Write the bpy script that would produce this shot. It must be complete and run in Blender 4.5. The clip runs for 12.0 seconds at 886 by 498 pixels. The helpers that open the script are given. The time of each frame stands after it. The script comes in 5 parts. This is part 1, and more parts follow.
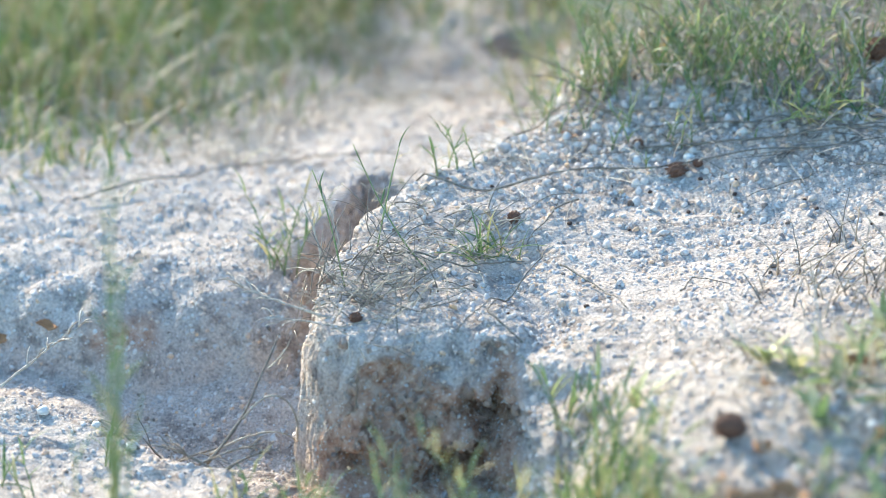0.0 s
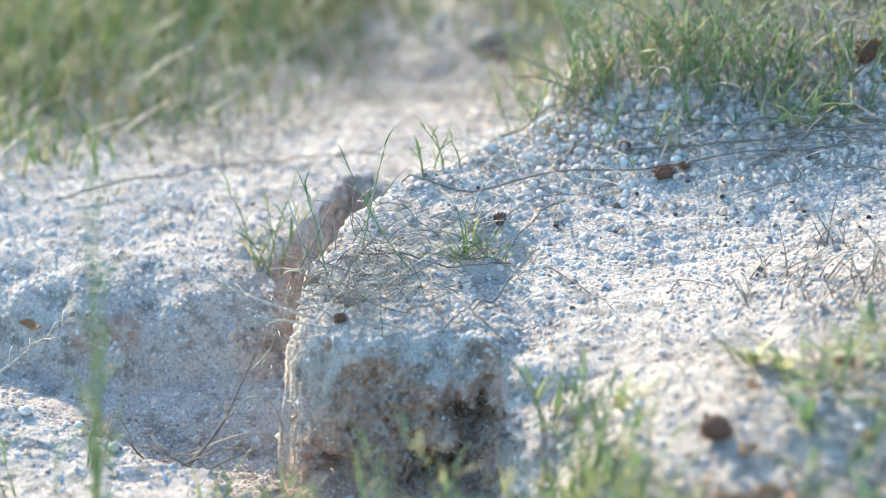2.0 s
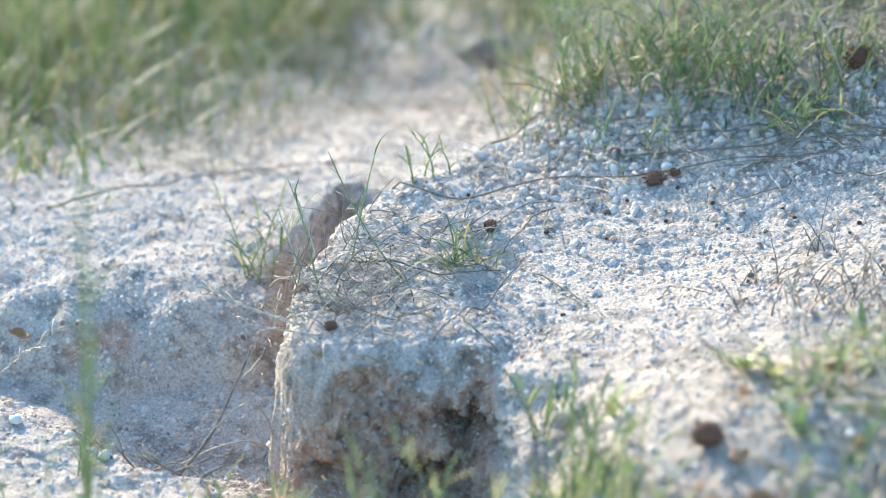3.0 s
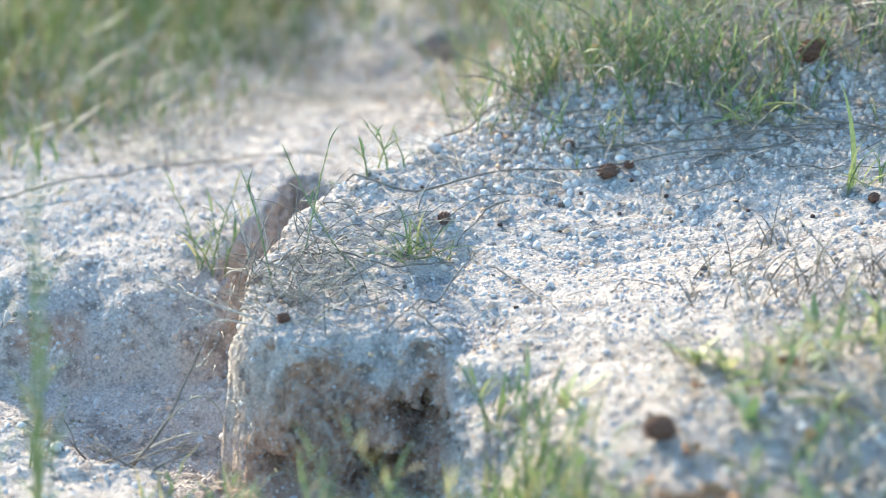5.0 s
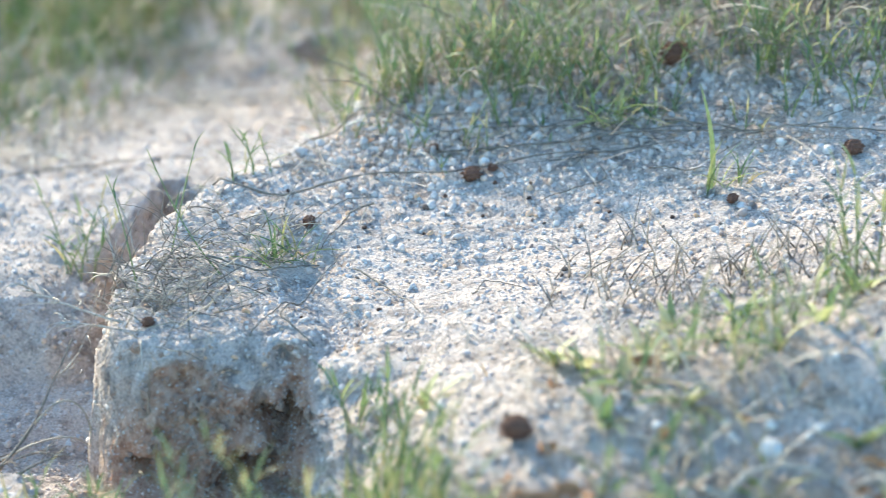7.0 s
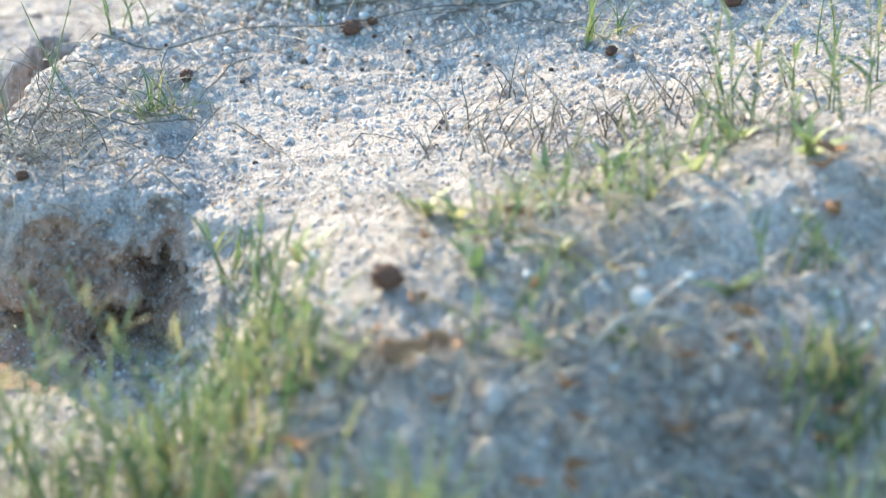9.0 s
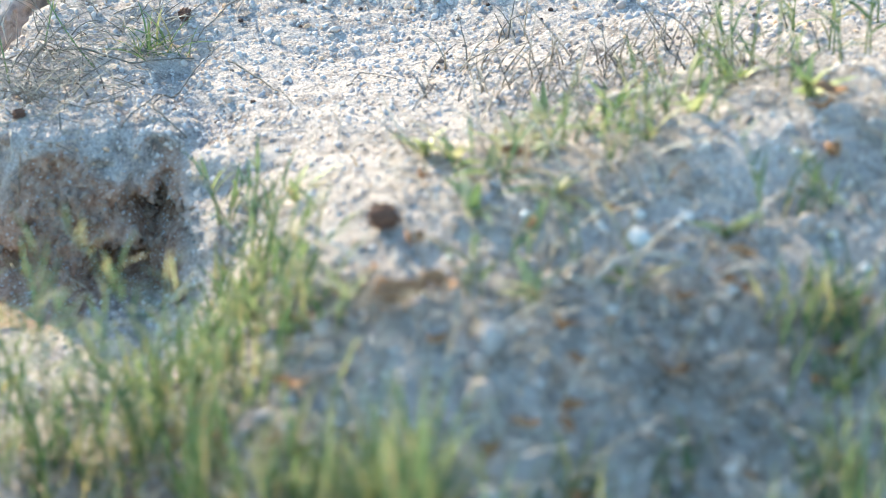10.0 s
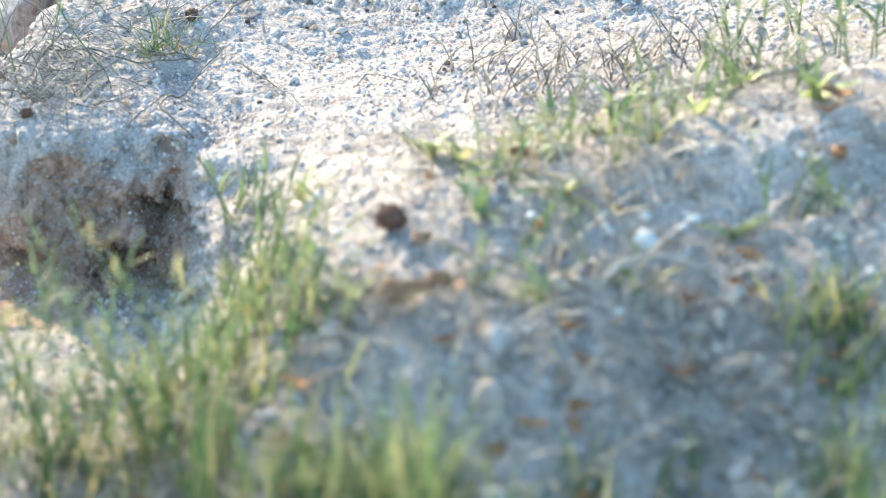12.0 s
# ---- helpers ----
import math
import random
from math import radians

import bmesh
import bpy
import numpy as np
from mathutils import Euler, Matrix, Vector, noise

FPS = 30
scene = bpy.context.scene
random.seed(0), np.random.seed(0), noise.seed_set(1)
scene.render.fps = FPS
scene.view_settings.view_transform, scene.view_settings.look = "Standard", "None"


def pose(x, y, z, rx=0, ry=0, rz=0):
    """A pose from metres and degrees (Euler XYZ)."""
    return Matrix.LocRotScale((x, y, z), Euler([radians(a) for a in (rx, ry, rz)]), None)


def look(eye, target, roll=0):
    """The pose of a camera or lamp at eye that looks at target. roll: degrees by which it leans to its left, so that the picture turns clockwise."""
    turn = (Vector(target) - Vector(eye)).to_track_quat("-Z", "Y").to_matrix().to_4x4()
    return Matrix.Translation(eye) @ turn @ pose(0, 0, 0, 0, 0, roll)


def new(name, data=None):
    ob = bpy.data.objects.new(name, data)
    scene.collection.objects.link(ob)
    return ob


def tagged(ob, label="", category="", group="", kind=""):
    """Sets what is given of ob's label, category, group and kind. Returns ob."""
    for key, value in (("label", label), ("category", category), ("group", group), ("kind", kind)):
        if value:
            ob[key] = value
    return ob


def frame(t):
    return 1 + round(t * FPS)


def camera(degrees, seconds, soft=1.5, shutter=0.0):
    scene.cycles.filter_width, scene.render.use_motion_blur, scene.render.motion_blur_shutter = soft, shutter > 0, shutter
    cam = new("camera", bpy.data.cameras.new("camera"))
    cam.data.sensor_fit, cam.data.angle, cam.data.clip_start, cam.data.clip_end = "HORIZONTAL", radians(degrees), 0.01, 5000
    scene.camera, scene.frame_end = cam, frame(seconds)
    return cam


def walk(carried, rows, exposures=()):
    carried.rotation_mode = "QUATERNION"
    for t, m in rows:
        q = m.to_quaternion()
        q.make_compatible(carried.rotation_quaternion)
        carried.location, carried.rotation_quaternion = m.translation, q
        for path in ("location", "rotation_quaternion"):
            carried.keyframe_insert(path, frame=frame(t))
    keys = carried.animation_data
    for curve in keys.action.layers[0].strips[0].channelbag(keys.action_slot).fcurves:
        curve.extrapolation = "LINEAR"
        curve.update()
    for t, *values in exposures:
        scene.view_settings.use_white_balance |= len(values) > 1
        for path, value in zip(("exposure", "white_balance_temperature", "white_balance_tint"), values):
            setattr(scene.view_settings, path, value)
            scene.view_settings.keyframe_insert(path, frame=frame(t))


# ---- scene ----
# camera: a hand-held long lens, about 2.3 m from the crest of the bank
cam = camera(16.0, 12.0, soft=0.5, shutter=0.4)
PATH = [
    (0, pose(0.0000, -2.2051, 0.8026, 70.0001, 0.0001, 0.0001)),
    (0.5, pose(0.0009, -2.2057, 0.8002, 70.1151, 0.1578, -0.1011)),
    (1, pose(0.0007, -2.2026, 0.7933, 70.0099, -0.0974, 0.0123)),
    (1.5, pose(0.0038, -2.1979, 0.7945, 70.0360, -0.4294, 0.0772)),
    (2, pose(0.0013, -2.1948, 0.7928, 70.1584, -0.3515, -0.1212)),
    (2.5, pose(0.0017, -2.1939, 0.7903, 70.2073, -0.0308, -0.3375)),
    (3, pose(0.0009, -2.1932, 0.7907, 70.3279, -0.2242, -0.3630)),
    (4.8, pose(0.0039, -2.1869, 0.7885, 70.1886, -0.6199, -0.8085)),
    (5, pose(0.0055, -2.1906, 0.7909, 70.1682, -0.6173, -1.0021)),
    (5.5, pose(0.0071, -2.1976, 0.7957, 70.1746, -0.6055, -1.3667)),
    (6, pose(0.0143, -2.2054, 0.7982, 70.2217, -0.7354, -1.8021)),
    (6.5, pose(0.0213, -2.2099, 0.7992, 70.2183, -0.8577, -2.1643)),
    (7, pose(0.0380, -2.2144, 0.8026, 70.1661, -0.7565, -2.7186)),
    (7.5, pose(0.0505, -2.2167, 0.8034, 70.0808, -0.6570, -3.5108)),
    (7.7, pose(0.0517, -2.2167, 0.7986, 70.0736, -0.7254, -3.8142)),
    (9.3, pose(0.0811, -2.2162, 0.7775, 67.6243, -1.0192, -3.9862)),
    (9.5, pose(0.0822, -2.2154, 0.7749, 67.4708, -1.0521, -3.8333)),
    (10, pose(0.0842, -2.2113, 0.7754, 67.0138, -1.1789, -3.7735)),
    (10.5, pose(0.0886, -2.2146, 0.7765, 67.4416, -1.1141, -3.9464)),
    (11, pose(0.0848, -2.2163, 0.7742, 67.2141, -1.3665, -4.2634)),
    (11.5, pose(0.0792, -2.2180, 0.7703, 66.9965, -1.4562, -4.0429)),
    (12, pose(0.0758, -2.2161, 0.7759, 67.0727, -1.4931, -3.7509)),
]
walk(cam, PATH, exposures=[(0.0, 1.92, 5200, -9), (7.7, 1.92, 5200, -9), (9.5, 1.86, 5320, -9), (10.0, 1.93, 5320, -9), (10.5, 2.11, 5400, -8), (12.0, 2.13, 5400, -8)])
# a fast lens held wide open on the crest of the bank
cam.data.dof.use_dof = True
cam.data.dof.focus_distance = 2.355
cam.data.dof.aperture_fstop = 3.5

# ---- world, sun, exposure ----
SUN_AZ, SUN_EL = radians(-31), radians(29)   # from behind and to the left: azimuth from +y towards +x
world = bpy.data.worlds.new("sky")
scene.world = world
world.use_nodes = True
wn, wl = world.node_tree.nodes, world.node_tree.links
sky = wn.new("ShaderNodeTexSky")
sky.sky_type, sky.sun_disc = "NISHITA", False
sky.sun_elevation, sky.sun_rotation = SUN_EL, SUN_AZ
sky.ozone_density = 1.4
wl.new(sky.outputs["Color"], wn["Background"].inputs["Color"])
wn["Background"].inputs["Strength"].default_value = 0.15
sun_data = bpy.data.lights.new("sun", "SUN")
sun_data.energy, sun_data.angle, sun_data.color = 3.6, radians(0.6), (1.0, 0.72, 0.48)
sun = new("sun", sun_data)
toward = Vector((math.sin(SUN_AZ) * math.cos(SUN_EL), math.cos(SUN_AZ) * math.cos(SUN_EL), math.sin(SUN_EL)))
sun.matrix_world = look(toward * 20, (0, 0, 0))

# ---- materials ----
def material(name, rough=0.9, spec=0.25):
    m = bpy.data.materials.new(name)
    m.use_nodes = True
    p = m.node_tree.nodes["Principled BSDF"]
    p.inputs["Roughness"].default_value = rough
    p.inputs["Specular IOR Level"].default_value = spec
    return m, m.node_tree.nodes, m.node_tree.links, p


def ramp(nodes, stops, step=False):
    r = nodes.new("ShaderNodeValToRGB")
    e = r.color_ramp.elements
    while len(e) < len(stops):
        e.new(0.5)
    for el, (at, c) in zip(e, stops):
        el.position, el.color = at, (*c, 1)
    if step:
        r.color_ramp.interpolation = "CONSTANT"
    return r


def noise_node(nodes, links, scale, detail=5.0, rough=0.6, coords=None):
    n = nodes.new("ShaderNodeTexNoise")
    n.inputs["Scale"].default_value, n.inputs["Detail"].default_value = scale, detail
    n.inputs["Roughness"].default_value = rough
    if coords is None:
        coords = nodes.new("ShaderNodeTexCoord").outputs["Object"]
    links.new(coords, n.inputs["Vector"])
    return n


def mix(nodes, links, kind, fac, a, b):
    m = nodes.new("ShaderNodeMix")
    m.data_type, m.blend_type = "RGBA", kind
    for sock, v in ((m.inputs[0], fac), (m.inputs[6], a), (m.inputs[7], b)):
        if isinstance(v, bpy.types.NodeSocket):
            links.new(v, sock)
        else:
            sock.default_value = v
    return m.outputs[2]


def bump(nodes, links, p, height, strength, dist):
    b = nodes.new("ShaderNodeBump")
    b.inputs["Strength"].default_value, b.inputs["Distance"].default_value = strength, dist
    links.new(height, b.inputs["Height"])
    links.new(b.outputs["Normal"], p.inputs["Normal"])


def earth_material():
    """Pale gritty sand with grains in it; brown root-bound soil, or painted shade in pit and crack, where the attribute
    'soil' says so.
    """
    m, n, l, p = material("gritty_earth", 0.95, 0.15)
    geo = n.new("ShaderNodeNewGeometry").outputs["Position"]
    big = noise_node(n, l, 14, 4, 0.6, geo)
    fine = noise_node(n, l, 420, 4, 0.7, geo)
    sand = ramp(n, [(0.25, (0.38, 0.325, 0.28)), (0.5, (0.50, 0.42, 0.36)), (0.75, (0.58, 0.47, 0.38))])
    l.new(big.outputs["Fac"], sand.inputs["Fac"])
    stain = noise_node(n, l, 55, 6, 0.7, geo)
    speck = ramp(n, [(0.3, (0.45, 0.45, 0.46)), (0.5, (0.9, 0.9, 0.9)), (0.72, (1.25, 1.2, 1.12))])
    l.new(fine.outputs["Fac"], speck.inputs["Fac"])
    col = mix(n, l, "MULTIPLY", 1.0, sand.outputs["Color"], speck.outputs["Color"])
    st = ramp(n, [(0.36, (0.55, 0.53, 0.52)), (0.5, (1.0, 1.0, 1.0))])
    l.new(stain.outputs["Fac"], st.inputs["Fac"])
    col = mix(n, l, "MULTIPLY", 1.0, col, st.outputs["Color"])
    soil = ramp(n, [(0.28, (0.15, 0.080, 0.052)), (0.46, (0.37, 0.225, 0.15)), (0.68, (0.56, 0.42, 0.32))])
    mid = noise_node(n, l, 130, 5, 0.7, geo)
    l.new(mid.outputs["Fac"], soil.inputs["Fac"])
    at = n.new("ShaderNodeAttribute")
    at.attribute_name = "soil"
    col = mix(n, l, "MIX", at.outputs["Fac"], col, soil.outputs["Color"])
    l.new(col, p.inputs["Base Color"])
    rugged = n.new("ShaderNodeMath")
    rugged.operation = "MULTIPLY_ADD"
    l.new(mid.outputs["Fac"], rugged.inputs[0])
    rugged.inputs[1].default_value = 2.5
    l.new(fine.outputs["Fac"], rugged.inputs[2])
    bump(n, l, p, rugged.outputs[0], 0.8, 0.0025)
    return m


GRAIN_STOPS = [(0.0, (0.47, 0.45, 0.43)), (0.14, (0.60, 0.55, 0.50)), (0.34, (0.58, 0.48, 0.40)), (0.52, (0.52, 0.48, 0.44)), (0.64, (0.56, 0.42, 0.31)),
               (0.73, (0.39, 0.38, 0.38)), (0.84, (0.58, 0.37, 0.20)), (0.885, (0.25, 0.23, 0.22)), (0.95, (0.085, 0.06, 0.045))]


FIELD_STOPS = [(0.0, (0.30, 0.28, 0.27)), (0.2, (0.44, 0.38, 0.33)), (0.4, (0.20, 0.17, 0.15)), (0.55, (0.52, 0.44, 0.37)), (0.72, (0.33, 0.24, 0.18)), (0.85, (0.14, 0.12, 0.11))]


def grain_material(per_object, stops=GRAIN_STOPS):
    """Quartz, feldspar and a little dark mica, one colour to a grain, with dust and grain of its own."""
    m, n, l, p = material("quartz_grit_stone" if per_object else "quartz_grit", 0.85, 0.10)
    if per_object:
        rnd = n.new("ShaderNodeObjectInfo").outputs["Random"]
    else:
        rnd = n.new("ShaderNodeNewGeometry").outputs["Random Per Island"]
    r = ramp(n, stops, True)
    l.new(rnd, r.inputs["Fac"])
    geo = n.new("ShaderNodeNewGeometry").outputs["Position"]
    fine = noise_node(n, l, 700, 3, 0.7, geo)
    tint = ramp(n, [(0.3, (0.72, 0.70, 0.68)), (0.65, (1.08, 1.06, 1.04))])
    l.new(fine.outputs["Fac"], tint.inputs["Fac"])
    dust = noise_node(n, l, 30, 3, 0.6, geo)
    d = ramp(n, [(0.36, (0.10, 0.10, 0.10)), (0.66, (0.62, 0.62, 0.62))])
    l.new(dust.outputs["Fac"], d.inputs["Fac"])
    col = mix(n, l, "MULTIPLY", 1.0, r.outputs["Color"], tint.outputs["Color"])
    col = mix(n, l, "MIX", d.outputs["Color"], col, (0.58, 0.48, 0.405, 1))
    l.new(col, p.inputs["Base Color"])
    bump(n, l, p, fine.outputs["Fac"], 0.35, 0.001)
    return m


def plant_material(name, stops, thin=0.4, per="island", rough=0.55):
    """Leaf or straw: one tint to a blade, lengthwise streaks, some light let through."""
    m, n, l, p = material(name, rough, 0.3)
    if per == "island":
        rnd = n.new("ShaderNodeNewGeometry").outputs["Random Per Island"]
    else:
        rnd = n.new("ShaderNodeObjectInfo").outputs["Random"]
    r = ramp(n, stops)
    l.new(rnd, r.inputs["Fac"])
    geo = n.new("ShaderNodeNewGeometry").outputs["Position"]
    streak = noise_node(n, l, 160, 3, 0.6, geo)
    t = ramp(n, [(0.3, (0.7, 0.7, 0.66)), (0.7, (1.15, 1.12, 1.05))])
    l.new(streak.outputs["Fac"], t.inputs["Fac"])
    col = mix(n, l, "MULTIPLY", 1.0, r.outputs["Color"], t.outputs["Color"])
    l.new(col, p.inputs["Base Color"])
    if thin > 0:
        tr = n.new("ShaderNodeBsdfTranslucent")
        l.new(col, tr.inputs["Color"])
        ms = n.new("ShaderNodeMixShader")
        ms.inputs[0].default_value = thin
        l.new(p.outputs[0], ms.inputs[1])
        l.new(tr.outputs[0], ms.inputs[2])
        l.new(ms.outputs[0], n["Material Output"].inputs["Surface"])
    return m


def bark_material(name, a, b, scale=220):
    m, n, l, p = material(name, 0.85, 0.2)
    geo = n.new("ShaderNodeTexCoord").outputs["Object"]
    t = noise_node(n, l, scale, 5, 0.7, geo)
    r = ramp(n, [(0.3, a), (0.7, b)])
    l.new(t.outputs["Fac"], r.inputs["Fac"])
    l.new(r.outputs["Color"], p.inputs["Base Color"])
    bump(n, l, p, t.outputs["Fac"], 0.6, 0.001)
    return m


EARTH = earth_material()
GRIT = grain_material(False)
STONE = grain_material(True)
FIELDSTONE = grain_material(True, FIELD_STOPS)
GREEN = [(0.0, (0.09, 0.14, 0.06)), (0.45, (0.16, 0.22, 0.09)), (0.75, (0.29, 0.31, 0.14)), (1.0, (0.46, 0.37, 0.19))]
LEAF = plant_material("grass_leaf", GREEN, 0.35, "object")
BLADES = plant_material("grass_blades", GREEN, 0.45)
YELLOW = plant_material("yellowing_leaf", [(0.0, (0.31, 0.37, 0.13)), (0.6, (0.50, 0.49, 0.23)), (1.0, (0.60, 0.52, 0.30))], 0.4, "object")
MEADOW = plant_material("meadow_blades", [(0.0, (0.065, 0.12, 0.033)), (0.42, (0.135, 0.195, 0.055)), (0.66, (0.23, 0.245, 0.08)), (0.84, (0.32, 0.26, 0.13)), (1.0, (0.22, 0.145, 0.08))], 0.35)
STRAW = plant_material("dry_straw", [(0.0, (0.20, 0.17, 0.145)), (0.4, (0.34, 0.29, 0.24)), (0.8, (0.47, 0.40, 0.31)), (1.0, (0.30, 0.22, 0.15))], 0.1)
DEADGRASS = plant_material("dead_grass", [(0.0, (0.26, 0.21, 0.17)), (0.4, (0.42, 0.36, 0.29)), (0.8, (0.56, 0.49, 0.38)), (1.0, (0.36, 0.24, 0.13))], 0.2)
STEM = bark_material("grey_runner", (0.09, 0.075, 0.06), (0.25, 0.21, 0.165))
PALE_STEM = bark_material("pale_dry_stem", (0.27, 0.225, 0.18), (0.50, 0.43, 0.35))
CONE = bark_material("cone_scale", (0.075, 0.040, 0.027), (0.23, 0.125, 0.08), 500)
DEADLEAF = bark_material("dead_leaf", (0.18, 0.085, 0.04), (0.38, 0.21, 0.10), 120)

# ---- the lie of the ground ----
def ss(a, b, v):
    t = np.clip((v - a) / (b - a), 0, 1)
    return t * t * (3 - 2 * t)


def rough(x, y, seed):
    """Smooth value noise in 0..1 with a cell of one unit."""
    xi, yi = np.floor(x), np.floor(y)
    fx, fy = x - xi, y - yi
    fx, fy = fx * fx * (3 - 2 * fx), fy * fy * (3 - 2 * fy)

    def corner(i, j):
        h = np.sin(i * 127.1 + j * 311.7 + seed * 74.7) * 43758.5453
        return h - np.floor(h)
    a, b, c, d = corner(xi, yi), corner(xi + 1, yi), corner(xi, yi + 1), corner(xi + 1, yi + 1)
    return (a * (1 - fx) + b * fx) * (1 - fy) + (c * (1 - fx) + d * fx) * fy


def bank_edge(y):
    """x of the bank's crumbling edge along the gully."""
    return np.interp(y, [-0.30, -0.19, -0.15, -0.09, 0.00, 0.115, 0.175, 0.245, 0.37, 0.43, 0.52, 0.70],
                     [-0.052, -0.059, -0.086, -0.107, -0.096, -0.071, -0.045, 0.005, 0.05, 0.12, 0.20, 0.27])


def brow(x):
    """y of the line where the bank tips over towards the lower ground."""
    return np.interp(x, [-0.10, -0.075, -0.04, -0.01, 0.02, 0.045, 0.06, 0.10, 0.20, 0.30, 0.45, 0.70], [-0.195, -0.205, -0.200, -0.212, -0.220, -0.230, -0.240, -0.26, -0.27, -0.26, -0.25, -0.22])


def lip(d):
    """Profile of the broken front: a steep face under a rounded, crusted lip."""
    return 0.62 * ss(-0.026, 0.012, d) + 0.38 * ss(-0.010, 0.068, d)


def height(x, y):
    x, y = np.asarray(x, float), np.asarray(y, float)
    near = ss(1.6, 0.9, np.abs(y)) * ss(1.6, 0.9, np.abs(x))
    wob = 0.016 * (rough(x * 22, y * 22, 1) - 0.5) + 0.010 * (rough(x * 60, y * 60, 2) - 0.5)
    roll = 0.020 * (rough(x * 4.5, y * 4.5, 3) - 0.5) + 0.010 * (rough(x * 13, y * 13, 4) - 0.5)
    fine = 0.004 * (rough(x * 55, y * 55, 5) - 0.5) + 0.0025 * (rough(x * 140, y * 140, 6) - 0.5)
    # lower ground at the foot of the bank, higher towards +x
    low = -0.115 - 0.10 * ss(-0.36, -0.66, y) + 0.6 * roll - 0.08 * ss(-0.19, -0.11, y) * ss(0.06, -0.02, x)
    bank = 0.35 * roll - 0.010 + 0.085 * ss(0.10, 0.75, x) + 0.030 * ss(0.10, 0.50, y) * ss(0.05, 0.25, x) - 0.011 * np.exp(-((x - 0.052 + 0.10 * y - 0.012 * np.sin(y * 40)) / 0.017) ** 2) * ss(-0.24, -0.15, y) * ss(0.12, 0.04, y)
    drop = -0.06 * ss(0.0, 0.36, brow(x) - y) - 0.11 * ss(0.09, 0.42, brow(x) - y) * ss(0.08, 0.16, x) - 0.010 * ss(0.28, 0.38, x) * ss(0.0, 0.07, brow(x) - 0.03 - y + wob) + 0.018 * ss(0.10, 0.03, np.abs(brow(x) - 0.015 - y)) * ss(0.1, 0.3, x)
    tipped = bank + drop * ss(0.03, 0.14, x + 1.5 * wob)
    foot = low + (bank + drop - low) * ss(0.03, 0.14, x + 1.5 * wob)
    soft = 0.014 + 0.05 * ss(0.22, 0.34, y)
    inside = ss(-soft, soft, x - bank_edge(y) + wob) * np.maximum(lip(y - brow(x) + 1.3 * wob + 0.050 * (rough(x * 24, y * 14, 13) - 0.5)), ss(0.030, 0.16, x + 2.6 * wob + 0.5 * (y + 0.21) + 0.02 * (rough(x * 9, y * 26, 15) - 0.5)))
    main = foot + (tipped - foot) * inside
    # the rounded bank beyond the gully
    top = -0.050 + 0.012 * ss(0.10, 0.28, y) - 0.030 * ss(0.32, 0.75, y) + 0.8 * roll
    edge = np.interp(y, [0.05, 0.10, 0.16, 0.20, 0.235, 0.255, 0.278, 0.290, 0.300], [-0.124, -0.114, -0.102, -0.090, -0.079, -0.067, -0.057, -0.024, 0.3])
    front = 0.075 + 0.03 * np.sin(x * 11 + 1.0)
    floor_z = -0.127 + 0.5 * roll - 0.03 * ss(0.08, 0.14, y) * ss(-0.16, -0.13, x) - 0.028 * ss(0.06, -0.03, y) * ss(-0.27, -0.21, x) * ss(-0.19, -0.13, y)
    rise = np.clip((y - front + 1.2 * wob) / 0.17, 0, 1)
    shoulder = (1 - (1 - rise) ** 6) * ss(-0.010 - 0.022 * ss(0.27, 0.21, y), 0.012, edge - x + wob)
    shoulder = np.maximum(shoulder, ss(-0.066, -0.040, x + 1.2 * wob) * ss(0.225, 0.265, y + wob))
    left = floor_z + (top - floor_z) * shoulder
    # a low terrace this side of the gully
    line = -0.055 - 0.135 * (x + 0.30) / 0.16
    terrace = -0.146 + 0.054 * ss(-0.012, 0.028, line - y + wob) * ss(-0.10, -0.15, x)
    left = np.maximum(left, np.where(y < 0.02, np.maximum(terrace - 0.035 * ss(-0.22, -0.16, x) * ss(-0.19, -0.14, y), low - 0.03 - 0.05 * ss(-0.19, -0.12, y)), left))
    h = np.where(y < 0.30, np.where(x < bank_edge(y) + 0.5 * soft, np.maximum(main, left), main), np.maximum(main, left))
    # far ground, with one more little step in it
    far = -0.075 + roll - 0.20 * ss(0.050, 0.030, np.hypot((x - 0.098) * 0.8, y - 0.79))
    h = h + (far - h) * ss(0.55, 0.80, y)
    out = -0.09 + 0.25 * (rough(x * 0.35, y * 0.35, 9) - 0.5) * ss(1.5, 6, np.hypot(x, y))
    return out + (h + fine - out) * near


